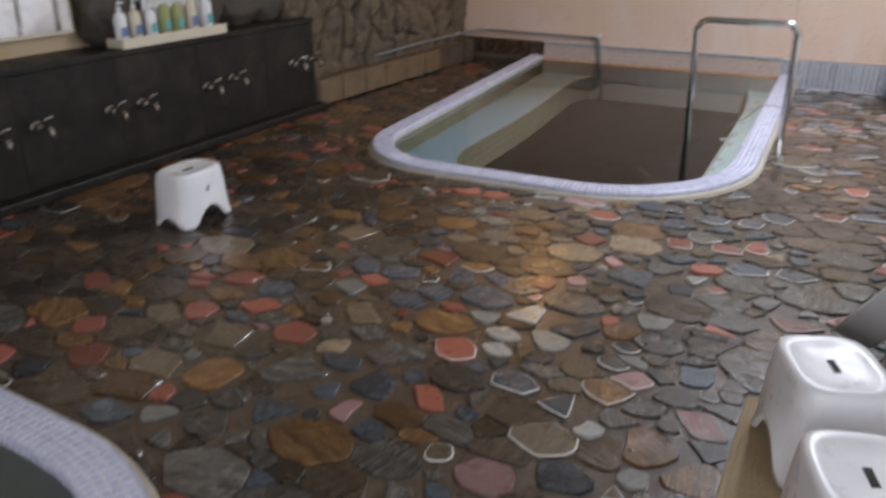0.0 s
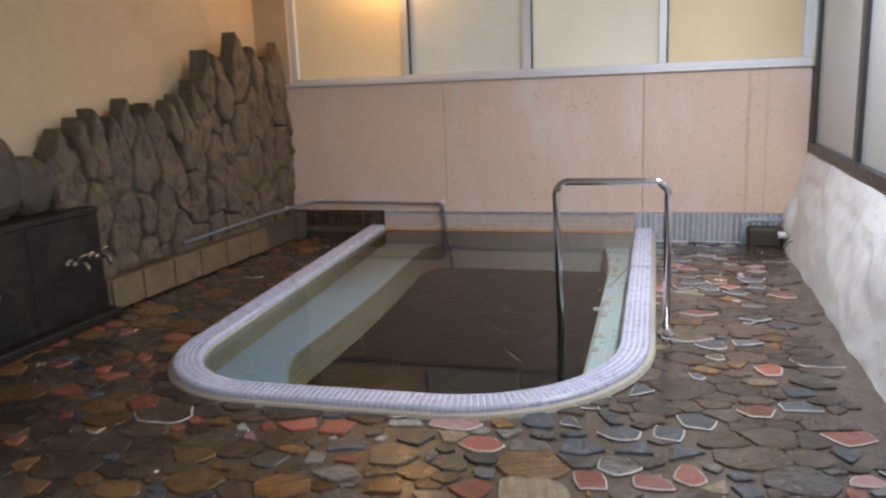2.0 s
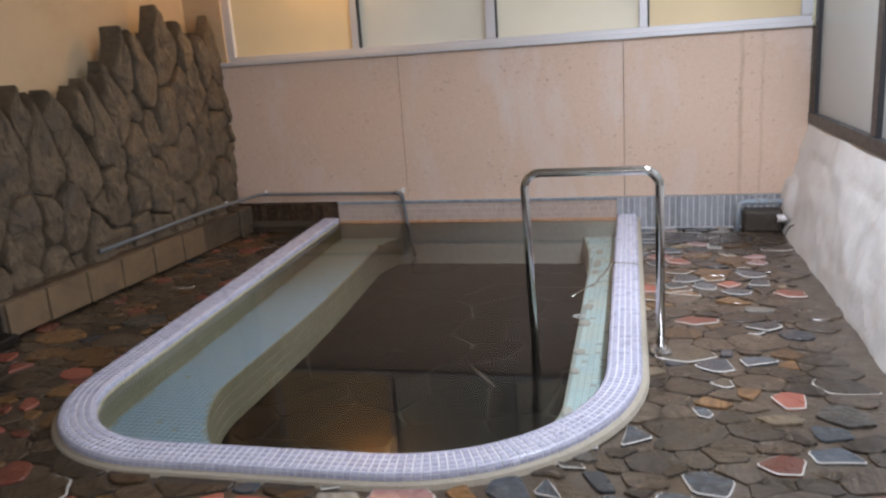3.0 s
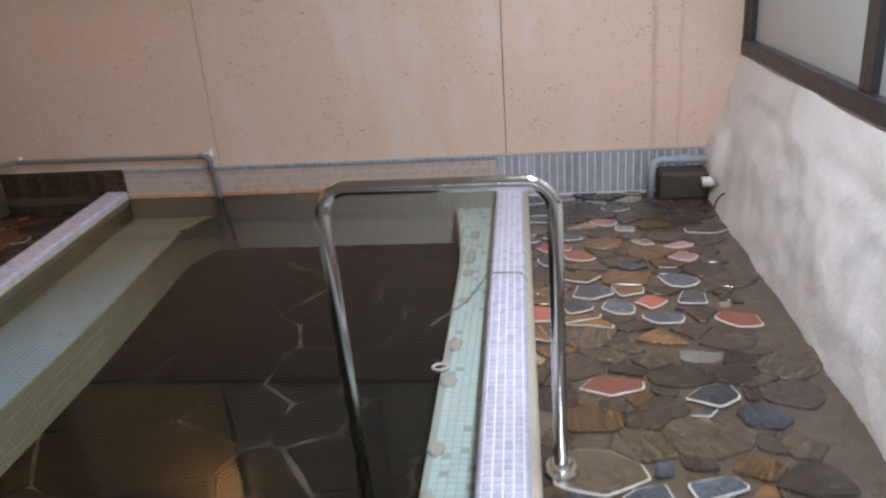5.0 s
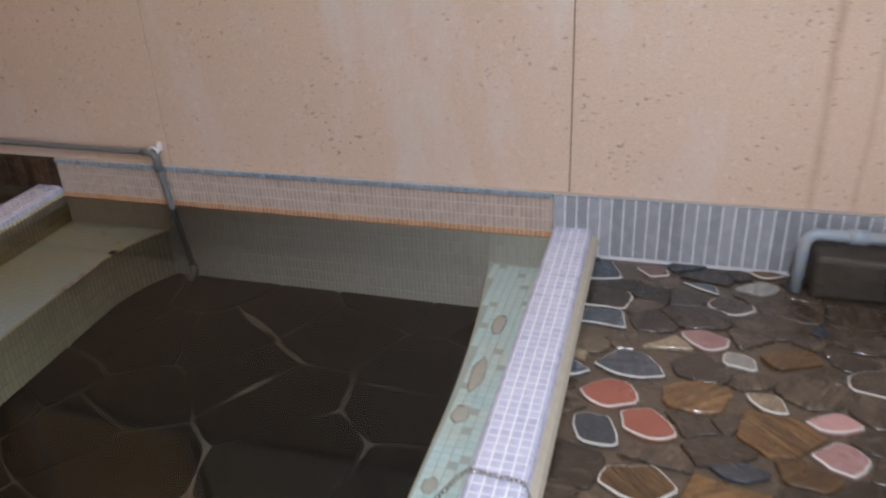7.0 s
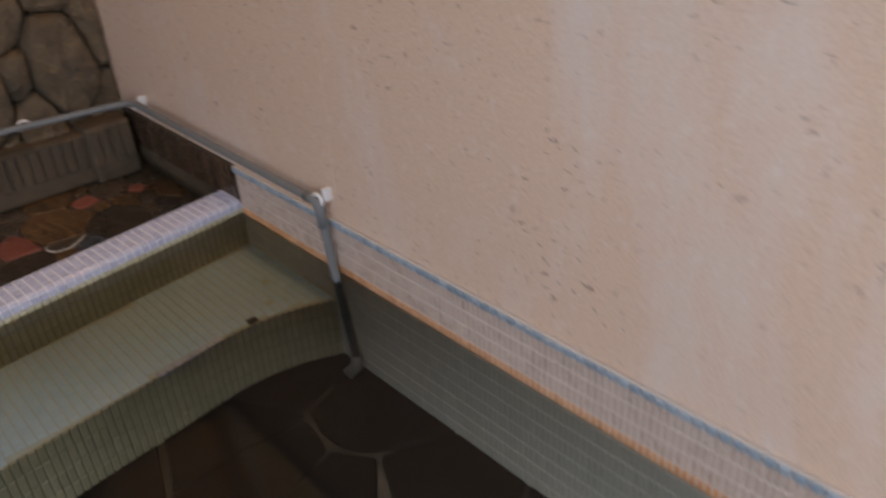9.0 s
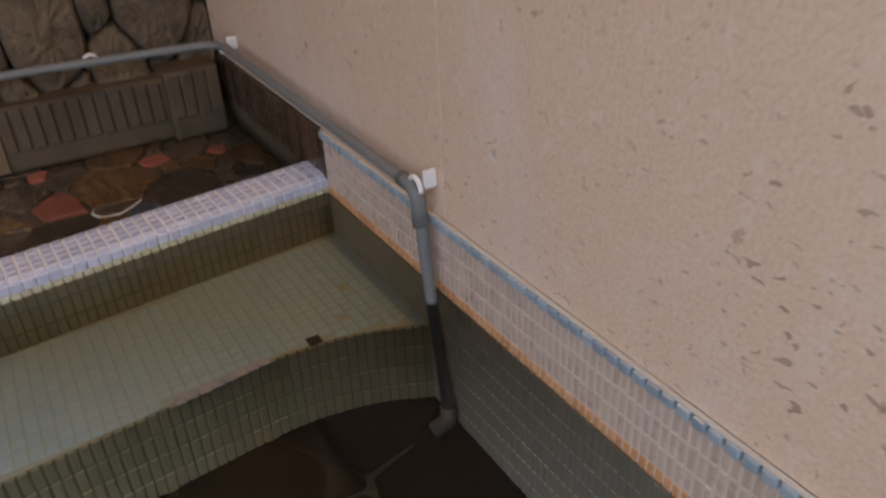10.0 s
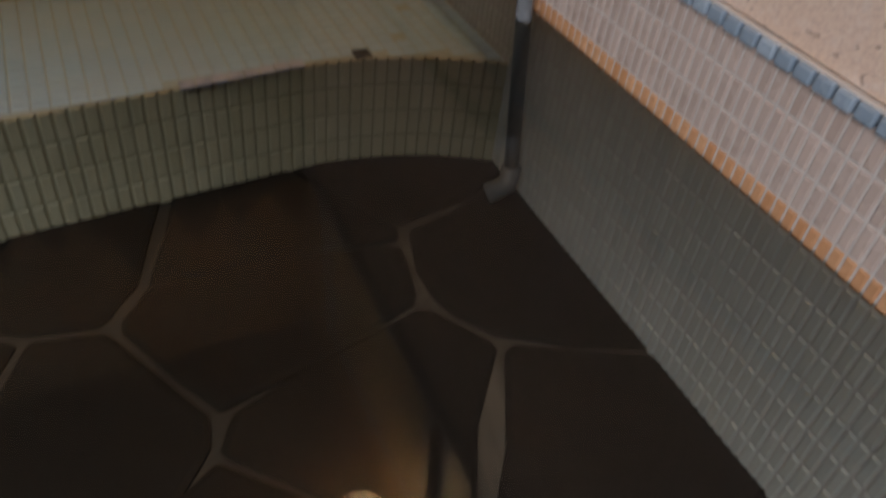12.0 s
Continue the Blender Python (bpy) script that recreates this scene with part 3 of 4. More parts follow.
def back_windows():
    top = empty("window_2", (0, 0, 0), "aluminium-framed frosted windows above the granite", "window", "", "structure")
    xs = [-3.33, -2.287, -1.255, -0.20, 0.825]
    part("bottom_rail", box(-3.36, 0.855, WALL_Y + 0.03, WALL_Y + 0.09, 1.357, 1.395, 0.003), "aluminium", top)
    part("top_rail", box(-3.36, 0.855, WALL_Y + 0.03, WALL_Y + 0.09, 2.28, 2.32, 0.003), "aluminium", top)
    for k, x in enumerate(xs):
        w = 0.055 if k % 2 else 0.07
        if 0 < k < 4:
            # narrow black strip along one edge of the inner mullions
            part("gasket", box(x + w / 2 - 0.004, x + w / 2 + 0.012, WALL_Y + 0.03, WALL_Y + 0.085, 1.395, 2.28), "black_frame", top)
        part("mullion", box(x - w / 2, x + w / 2, WALL_Y + 0.022 + 0.006 * (k % 2), WALL_Y + 0.095, 1.395, 2.28, 0.003), "aluminium", top)
    for k, (a, b) in enumerate(zip(xs, xs[1:])):
        p = part("pane", box(a + 0.02, b - 0.02, WALL_Y + 0.055 + 0.012 * (k % 2), WALL_Y + 0.06 + 0.012 * (k % 2), 1.385, 2.29), ("pane_warm_lit", "pane_dim_lit", "pane_bright_lit", "pane_warm_lit")[k], top)
        p.visible_shadow = False
    return top


back_windows()


# ---- pool ----
pool = empty("bathing_pool", (0, 0, 0), "sunken hot spring pool with lavender-white mosaic rim", "pool")


def sweep(line, prof, zf, name, mat, parent, label=""):
    """A ridge with the profile (distance to the left of the line, height above zf) along a line."""
    vs, fs = [], []
    m = len(prof)
    for i, p in enumerate(line):
        t = (line[min(i + 1, len(line) - 1)] - line[max(i - 1, 0)]).normalized()
        for d, z in prof:
            q = Vector((p.x - t.y * d, p.y + t.x * d))
            vs.append((q.x, q.y, zf(q.y) + z))
    for i in range(len(line) - 1):
        for k in range(m - 1):
            fs.append((i * m + k, i * m + k + 1, (i + 1) * m + k + 1, (i + 1) * m + k))
    return link(name, mesh_of(name, vs, fs, [mat]), parent, label)


def rim(line, zf, parent, near):
    """Mosaic rim: a grouted core, four rows of tiles on top, rounded edge rows and a mortar bead at its foot."""
    w = RIM_W / 2
    sweep(line, [(w - 0.002, -0.40), (w - 0.002, -0.008), (w - 0.012, -0.002), (-w + 0.012, -0.002), (-w + 0.002, -0.010), (-w + 0.002, -0.25)], zf, "rim_core", "rim_grout", parent)
    bead = [p + Vector((0, 0)) for p in line]
    vs_prof = [(-w - 0.03, -0.048), (-w - 0.022, -0.030), (-w - 0.008, -0.024), (-w + 0.004, -0.026)]
    sweep(bead, vs_prof, lambda y: zf(y), "mortar_bead", "mortar", parent, "crumbly cream mortar line")
    rows = [-w + 0.012 + (RIM_W - 0.024) * k / 4 for k in range(5)]
    lines = {d: offset(line, d) for d in set(rows + [w, -w])}
    close, rest = [], []

    def p3(d, i, dz):
        q = lines[d][i]
        return Vector((q.x, q.y, zf(q.y) + dz))

    for i in range(len(line) - 1):
        for a, b in zip(rows, rows[1:]):
            p = p3(a, i, -0.002)
            t = tile_box(p, p3(a, i + 1, -0.002) - p, p3(b, i, -0.002) - p, Vector((0, 0, 1)), 0.0045, 0.0030)
            (close if near(lines[a][i]) else rest).append(t)
        for d, a in ((-w, rows[0]), (w, rows[-1])):
            p = p3(d, i, -0.034)
            out = (lines[d][i] - line[i]).normalized()
            t = tile_box(p, p3(d, i + 1, -0.034) - p, Vector((0, 0, 0.026)), Vector((out.x, out.y, 0)), 0.0032, 0.003)
            rest.append(t)
            p = p3(d, i, -0.008)
            e = p3(a, i, -0.0015) - p
            rest.append(tile_box(p, p3(d, i + 1, -0.008) - p, e, Vector((out.x * 0.6, out.y * 0.6, 0.8)), 0.0022, 0.002))
    return close, rest


rim_near, rim_rest = rim(POOL_LINE, rim_z, pool, lambda p: p.x > -1 and 5.0 < p.y)
tiles_stuff("rim_tiles", rim_rest, ["rim_tile"], pool, "lavender-white mosaic tiles")

BENCH_L = rounded([(-2.040, 6.70, 0), (-2.145, 6.50, 0.15), (-2.045, 5.1, 0.5), (-2.065, 3.66, 0.42), (-1.55, 3.30, 0)], 8)
BENCH_R = rounded([(-0.628, 6.70, 0), (-0.54, 6.1, 0.3), (-0.505, 3.75, 0.25), (-0.85, 3.36, 0)], 8)


def bench_z(y):
    return rim_z(y) - 0.165


def basin_z(y):
    return rim_z(y) - 0.380


def strip_wall(line, top, bottom, mat_tile, mat_grout, pitch, height, inward, name):
    """Upright mosaic facing along a line, on a grouted backing."""
    line = resample(line, pitch)
    n = len(line)
    vs, fs = [], []
    for p in line:
        vs += [(p.x, p.y, top(p.y)), (p.x, p.y, bottom(p.y))]
    for i in range(n - 1):
        fs.append((2 * i, 2 * i + 1, 2 * i + 3, 2 * i + 2))
    backing = link(name, mesh_of(name, vs, fs, [mat_grout]), pool)
    tiles = []
    for a, b in zip(line, line[1:]):
        d = b - a
        nrm = Vector((-d.y, d.x)).normalized() * inward
        z0, z1 = bottom(a.y), top(a.y)
        rows = max(1, round((z1 - z0) / height))
        for k in range(rows):
            z = z0 + (z1 - z0) * k / rows
            tiles.append(tile_box(Vector((a.x, a.y, z)), Vector((d.x, d.y, 0)), Vector((0, 0, (z1 - z0) / rows)), Vector((nrm.x, nrm.y, 0)), 0.0035, 0.0035))
    tiles_stuff("mosaic", tiles, [mat_tile], backing)


def bench(edge, outer_line, mats, name, label, left):
    """Submerged bench: a mosaic top and a facing down to the basin."""
    n = len(outer_line) // 2
    if left:
        poly = [p for p in outer_line[:n] if p.x < -1.56] + edge[::-1]
    else:
        poly = [p for p in outer_line[n:] if p.x > -0.84] + edge
    bm = bmesh.new()
    bm.faces.new([bm.verts.new((p.x, p.y, bench_z(p.y) - 0.003)) for p in poly])
    bmesh.ops.triangulate(bm, faces=bm.faces[:])
    top = part(name, bm, "bench_grout", pool, label)
    tiles, idx = [], []
    xs, ys = [p.x for p in poly], [p.y for p in poly]
    pitch = 0.027
    y = min(ys)
    rng = random.Random(5)
    while y < max(ys):
        x = min(xs)
        while x < max(xs):
            if all(inside(poly, x + u, y + v) for u, v in ((0, 0), (pitch, 0), (0, pitch), (pitch, pitch))):
                gone = rng.random() < (0.004 if left else 0.05)
                if not gone:
                    z = bench_z(y) - 0.003
                    tiles.append(tile_box(Vector((x, y, z)), Vector((pitch, 0, 0)), Vector((0, pitch, 0.0005)), Vector((0, 0, 1)), 0.0022, 0.002))
                    idx.append(0)
            x += pitch
        y += pitch
    tiles_stuff("mosaic", tiles, mats, top, "", idx)
    strip_wall(edge, bench_z, basin_z, "side_tile", "side_grout", 0.0215, 0.055, 1 if left else -1, "bench_face")


def basin():
    strip_wall(POOL_IN, lambda y: rim_z(y) - 0.030, basin_z, "side_tile", "side_grout", 0.0215, 0.05, 1, "basin_wall")
    # paved floor of the basin
    poly = [p for p in POOL_IN]
    bm = bmesh.new()
    bm.faces.new([bm.verts.new((p.x, p.y, basin_z(p.y))) for p in poly])
    bmesh.ops.triangulate(bm, faces=bm.faces[:])
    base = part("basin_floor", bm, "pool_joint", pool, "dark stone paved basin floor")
    rng = random.Random(21)
    seeds = []
    y = 3.1
    while y < 6.8:
        x = -2.4
        while x < -0.3:
            seeds.append((x + rng.uniform(-0.13, 0.13), y + rng.uniform(-0.13, 0.13)))
            x += 0.33
        y += 0.32
    for poly2 in cells(seeds, -2.5, -0.3, 3.1, 6.72, 1.0):
        if len(poly2) < 3:
            continue
        p, c = cleft(poly2, 0.008, rng)
        if not inside(poly, c.x, c.y):
            continue
        p = [q if inside(poly, q.x, q.y) else nearest_on(poly, q) for q in p]
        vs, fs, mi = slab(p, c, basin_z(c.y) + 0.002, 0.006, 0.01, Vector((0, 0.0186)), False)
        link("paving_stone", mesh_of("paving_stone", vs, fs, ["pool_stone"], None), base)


basin()
bench(BENCH_L, POOL_IN, ["bench_tile"], "bench", "pale green mosaic bench under water", True)
bench(BENCH_R, POOL_IN, ["bench_tile_blue"], "bench", "pale blue worn mosaic step under water", False)


def repairs():
    """Odd tiles along the edge of the bench: a blue run and one dark gap."""
    z = bench_z(6.3) + 0.0012
    for k in range(8):
        part("mosaic_tile", box(-2.125 - 0.003 * k, -2.102 - 0.003 * k, 6.15 + 0.026 * k, 6.173 + 0.026 * k, z, z + 0.003), "rim_tile", pool, "pale blue repair tile")
    part("missing_tile", box(-2.158, -2.128, 6.447, 6.477, z - 0.001, z + 0.002), "hole", pool, "dark gap of a missing tile")
    rng = random.Random(31)
    for k in range(9):
        yy = 4.0 + 0.29 * k + rng.uniform(-0.08, 0.08)
        bm = bmesh.new()
        bmesh.ops.create_icosphere(bm, subdivisions=2, radius=1.0)
        w, d = rng.uniform(0.018, 0.035), rng.uniform(0.03, 0.09)
        for v in bm.verts:
            q = v.co * (1 + 0.35 * noise.noise(v.co * 2.5 + Vector((k, 0, 0))))
            v.co = Vector((-0.492 + q.x * w, yy + q.y * d, bench_z(yy) + q.z * 0.005))
        part("lime_patch", bm, "crust", pool, "pale lime crust on the step edge", smooth=True)
    part("drain_ring", tube([(-0.528 + 0.028 * math.cos(k * 0.45), 4.99 + 0.022 * math.sin(k * 0.45), bench_z(4.99) + 0.008) for k in range(15)], 0.005, 8), "white_plastic", pool, "small white plastic ring at the step edge", smooth=True)


repairs()


def water_sheet():
    bm = bmesh.new()
    bm.faces.new([bm.verts.new((p.x, p.y, rim_z(p.y) - 0.045)) for p in offset(POOL_LINE, RIM_W / 2 - 0.001)])
    bmesh.ops.triangulate(bm, faces=bm.faces[:])
    part("water", bm, "water", None, "clear still greenish spring water", "water", "structure")


water_sheet()


# ---- tiled strip between pool and granite ----
def wall_strip():
    wl = lambda x: rim_z(WALL_Y) - 0.045
    z_w, z_top, z_bot = wl(0), 0.228, basin_z(WALL_Y)
    x0, x1 = -2.545, -0.392
    part("strip_backing", box(x0, x1, WALL_Y - 0.002, WALL_Y + 0.029, z_bot, z_top - 0.004), "strip_grout", wall_back)
    n = 126
    p = (x1 - x0) / n
    near, nidx = [], []
    stuff, sidx = [], []
    up = Vector((0, 0, 1))
    out = Vector((0, -1, 0))
    rows = 3
    for i in range(n):
        x = x0 + i * p
        for k in range(rows):
            h = (z_top - 0.012 - z_w - 0.024) / rows
            z = z_w + 0.024 + k * h
            t = tile_box(Vector((x, WALL_Y - 0.002, z)), Vector((p, 0, 0)), up * h, out, 0.0030, 0.0025)
            if -1.95 < x < -0.26 - 3 * 0.06 and len(near) < 288:
                near.append(t)
            else:
                stuff.append(t)
                sidx.append(2)
        t = tile_box(Vector((x, WALL_Y - 0.002, z_w - 0.006)), Vector((p, 0, 0)), up * 0.030, out, 0.0030, 0.0025)
        stuff.append(t)
        sidx.append(0)
        rr = 7
        h = (z_w - 0.006 - z_bot) / rr
        for k in range(rr):
            stuff.append(tile_box(Vector((x, WALL_Y - 0.002, z_bot + k * h)), Vector((p, 0, 0)), up * h, out, 0.0030, 0.0025))
            sidx.append(1)
    tiles_stuff("submerged_tiles", stuff, ["wet_orange_tile", "deep_tile", "strip_tile"], wall_back, "grey-brown mosaic with an iron-stained water line", sidx)
    # bullnose row
    q = (x1 - x0) / 78
    for i in range(78):
        x = x0 + i * q
        bm = box(x + 0.0017, x + q - 0.0017, WALL_Y - 0.0135, WALL_Y - 0.001, z_top - 0.014, z_top + 0.005, 0.0035, 2)
        part("bullnose_tile", bm, "blue_tile", wall_back)
    part("ledge_joint", box(x0, 0.74, WALL_Y - 0.008, WALL_Y - 0.0005, z_top + 0.004, z_top + 0.0078), "strip_grout", wall_back)
    return near


strip_near = wall_strip()


def skirting(x0, x1, z0, z1, pitch, mat, label, shade):
    part("skirting_backing", box(x0, x1, WALL_Y - 0.001, WALL_Y + 0.029, z0 - 0.05, z1), shade, wall_back)
    n = round((x1 - x0) / pitch)
    p = (x1 - x0) / n
    for i in range(n):
        t = tile_box(Vector((x0 + i * p, WALL_Y - 0.001, z0)), Vector((p, 0, 0)), Vector((0, 0, z1 - z0)), Vector((0, -1, 0)), 0.005, 0.005)
        link("skirting_tile", mesh_of("skirting_tile", t, TILE_FACES, [mat]), wall_back)


skirting(-0.388, 0.745, 0.004, 0.228, 0.0405, "grey_tile", "grey glazed upright tiles", "rim_grout")
skirting(-3.40, -2.548, 0.085, 0.228, 0.045, "brown_tile", "dark brown upright tiles", "concrete")


# ---- handrail, pipes, chain ----
def handrail():
    rail = empty("handrail", (0, 0, 0), "bent stainless steel grab rail standing in the pool edge", "handrail")
    part("tube", tube(rounded([(-0.66, 4.345, basin_z(4.3), 0), (-0.690, 4.345, 0.780, 0.07), (-0.132, 4.34, 0.780, 0.07), (-0.128, 4.31, 0.0, 0)], 10), 0.0185, 18), "steel", rail, "", smooth=True)
    bm = bmesh.new()
    bmesh.ops.create_cone(bm, cap_ends=True, segments=28, radius1=0.046, radius2=0.040, depth=0.012, matrix=Matrix.Translation((-0.128, 4.31, 0.012)))
    bmesh.ops.create_cone(bm, cap_ends=True, segments=28, radius1=0.030, radius2=0.024, depth=0.014, matrix=Matrix.Translation((-0.128, 4.31, 0.025)))
    part("flange", bm, "steel", rail)
    for k in range(3):
        a = k * 2.094 + 0.4
        bm = bmesh.new()
        bmesh.ops.create_uvsphere(bm, u_segments=10, v_segments=6, radius=0.006, matrix=Matrix.Translation((-0.128 + 0.034 * math.cos(a), 4.31 + 0.034 * math.sin(a), 0.019)))
        part("screw", bm, "chrome", rail)


handrail()


def wall_pipe():
    pipe = empty("water_pipe", (0, 0, 0), "grey plastic supply pipe clipped along the wall into the pool", "pipe")
    part("run", tube(rounded([(-3.42, 5.0, 0.27, 0), (-3.33, 6.10, 0.30, 0.1), (-3.19, 6.655, 0.315, 0.05), (-1.998, 6.662, 0.300, 0.03), (-1.975, 6.662, 0.10, 0.03), (-1.925, 6.666, -0.225, 0)], 6), 0.0128, 14), "pvc", pipe, "", smooth=True)
    part("foot_joint", tube([(-1.929, 6.666, -0.20), (-1.924, 6.662, -0.235), (-1.935, 6.63, -0.256)], 0.0185, 14), "pvc", pipe, "pale grey elbow fitting", smooth=True)
    part("elbow", tube(rounded([(-2.06, 6.662, 0.301, 0), (-1.998, 6.662, 0.301, 0.03), (-1.992, 6.660, 0.225, 0)], 6), 0.0155, 14), "pvc", pipe, smooth=True)
    for x, y in ((-2.004, 6.664), (-3.165, 6.66)):
        clip = part("clip", tube([(x + 0.021 * math.cos(a), y - 0.002, 0.302 + 0.021 * math.sin(a)) for a in [k * 0.35 - 0.2 for k in range(13)]], 0.0055, 8), "white_plastic", pipe, "white plastic pipe clip", smooth=True)
        part("clip_plate", box(x + 0.008, x + 0.020, y + 0.008, WALL_Y - 0.001, 0.30, 0.338, 0.003), "white_plastic", clip)
    part("clip", tube([(-3.29, 6.30 + 0.02 * math.cos(k * 0.5), 0.305 + 0.02 * math.sin(k * 0.5)) for k in range(9)], 0.005, 8), "white_plastic", pipe, "white plastic pipe clip")


wall_pipe()


def chain():
    top = empty("chain", (0, 0, 0), "thin metal ball chain lying across the pool rim", "chain")
    z = rim_z(5.42)
    line = resample([Vector(p) for p in ((-0.60, 5.30, bench_z(5.3) + 0.01), (-0.46, 5.36, z - 0.09), (-0.385, 5.42, z - 0.012), (-0.36, 5.43, z + 0.006), (-0.30, 5.425, z + 0.006), (-0.238, 5.42, z + 0.004), (-0.226, 5.41, z - 0.02), (-0.185, 5.38, 0.014), (-0.15, 5.37, 0.012))], 0.0115)
    ring = tube([(0.0075 * math.cos(k * math.pi / 6), 0.0045 * math.sin(k * math.pi / 6), 0) for k in range(13)], 0.0014, 6)
    me = bpy.data.meshes.new("chain_link")
    ring.to_mesh(me)
    ring.free()
    me.materials.append(M["steel"])
    for i, (a, b) in enumerate(zip(line, line[1:])):
        ob = link("chain_link", me, top)
        d = (b - a).normalized()
        ob.matrix_basis = Matrix.Translation((a + b) / 2) @ d.to_track_quat("X", "Z").to_matrix().to_4x4() @ Matrix.Rotation(1.2 * (i % 2), 4, "X")


chain()


def drain_corner():
    d = empty("drain_pipe", (0, 0, 0), "blue-grey drain pipe turning down at the wall corner", "pipe")
    part("bend", tube(rounded([(0.74, 6.60, 0.195, 0), (0.425, 6.60, 0.195, 0.04), (0.415, 6.58, 0.0, 0)], 8), 0.019, 14), "blue_pipe", d, smooth=True)
    part("collar", tube([(0.60, 6.60, 0.195), (0.545, 6.60, 0.195)], 0.025, 14), "blue_pipe", d, smooth=True)
    blk = part("concrete_plinth", box(0.455, 0.70, 6.54, WALL_Y - 0.012, -0.01, 0.145, 0.02, 3), "rock_dark", None, "damp stained concrete plinth under the drain pipe", "plinth")
    for v in blk.data.vertices:
        v.co += 0.012 * noise.noise_vector(v.co * 9)
    o = empty("overflow_pipe", (0, 0, 0), "short white plastic overflow pipe end", "pipe")
    part("tube", tube([(0.74, 6.50, 0.105), (0.655, 6.50, 0.10)], 0.026, 16), "white_plastic", o, smooth=True)
    # dark disc carries the shade inside the closed pipe end
    part("mouth", tube([(0.6553, 6.50, 0.1), (0.654, 6.50, 0.1)], 0.021, 16), "hole", o)
    w = part("bent_wire", tube([(0.735, 6.32, 0.10), (0.70, 6.30, 0.085), (0.678, 6.28, 0.06), (0.672, 6.27, 0.03)], 0.004, 8), "hole", None, "short black wire stub in the render", "wire")


drain_corner()


# ---- rock facing, kerb and wash counter ----
def rock_face():
    face = part("stone_facing", box(-3.70, -3.52, 4.05, WALL_Y - 0.002, 0.12, 1.0), "rock_mortar", None, "jagged natural rock facing climbing toward the corner", "rock wall", "structure")
    rng = random.Random(11)
    crest = ((3.4, 0.98), (3.85, 1.02), (4.15, 1.14), (4.33, 1.05), (4.6, 1.14), (4.85, 1.17), (5.15, 1.14), (5.4, 1.33), (5.85, 1.56), (6.3, 1.55), (6.8, 1.57))

    def top(y):
        for (a, b), (c, d) in zip(crest, crest[1:]):
            if a <= y <= c:
                return b + (d - b) * (y - a) / (c - a) - 0.07
        return crest[-1][1] - 0.07

    seeds, sizes = [], []
    for r, tries in ((0.15, 500), (0.11, 1500), (0.075, 3000)):
        for _ in range(tries):
            y, z = rng.uniform(4.05, 6.75), rng.uniform(0.14, 1.6)
            if z > top(min(y, 6.79)) - 0.03:
                continue
            if all(math.hypot((y - a) * 1.25, (z - b) * 0.72) > (r + q) * 0.80 for (a, b), q in zip(seeds, sizes)):
                seeds.append((y, z))
                sizes.append(r)
    guard = [(yy, top(min(yy, 6.79)) + 0.17) for yy in np.arange(3.95, 6.9, 0.13)]
    polys = cells([(a * 1.25, b) for a, b in seeds + guard], 4.0 * 1.25, (WALL_Y - 0.004) * 1.25, 0.10, 2.2, 0.72, 0.6, sizes + [0.08] * len(guard))[: len(seeds)]
    for poly, (sy, sz) in zip(polys, seeds):
        if len(poly) < 3:
            continue
        poly = [Vector((q.x / 1.25, q.y)) for q in poly]
        p, c = cleft(poly, 0.001, rng)
        ring = resample([Vector((q.x, q.y, 0)) for q in p + p[:1]], 0.032)[:-1]
        n = len(ring)
        if n < 5:
            continue
        high = max(q.y for q in ring)
        crown = top(min(sy, 6.79)) - high < 0.10
        peak = rng.uniform(0.05, 0.17) if crown else 0.0
        lean = rng.uniform(0.015, 0.07) * (1.25 if sz < 0.7 else 1.0)
        tip, slant = rng.uniform(-0.25, 0.25), rng.uniform(-0.25, 0.25)
        base = -3.545 + 0.10 * (sy - 4.2) / 2.4
        bm = bmesh.new()
        rows = []
        for k, dx in ((1.0, -0.10), (1.0, 0.10), (0.96, 0.62), (0.86, 0.90), (0.56, 1.0), (0.25, 1.04)):
            row = []
            for q in ring:
                dy, dz = (q.x - c.x) * k, (q.y - c.y) * k
                up = max(0.0, dz / max(0.03, high - c.y))
                if crown:
                    dz += peak * up
                    dy = dy * (1 - 0.88 * up ** 1.4) + tip * 0.2 * up
                v = Vector((0, c.x + dy, c.y + dz))
                rough = 0.026 * noise.noise(v * 10) + 0.022 * abs(noise.noise(v * 24))
                out = dx if dx <= 0 else dx * lean + rough + slant * dz * 0.5 - (0.35 * lean * up if crown else 0)
                row.append(bm.verts.new((base + out, min(c.x + dy, WALL_Y - 0.004), c.y + dz)))
            rows.append(row)
        for ra, rb in zip(rows, rows[1:]):
            for k in range(n):
                bm.faces.new((ra[k], ra[(k + 1) % n], rb[(k + 1) % n], rb[k]))
        bm.faces.new(rows[-1])
        part("rock", bm, "rock", face)
    return face


rock_face()


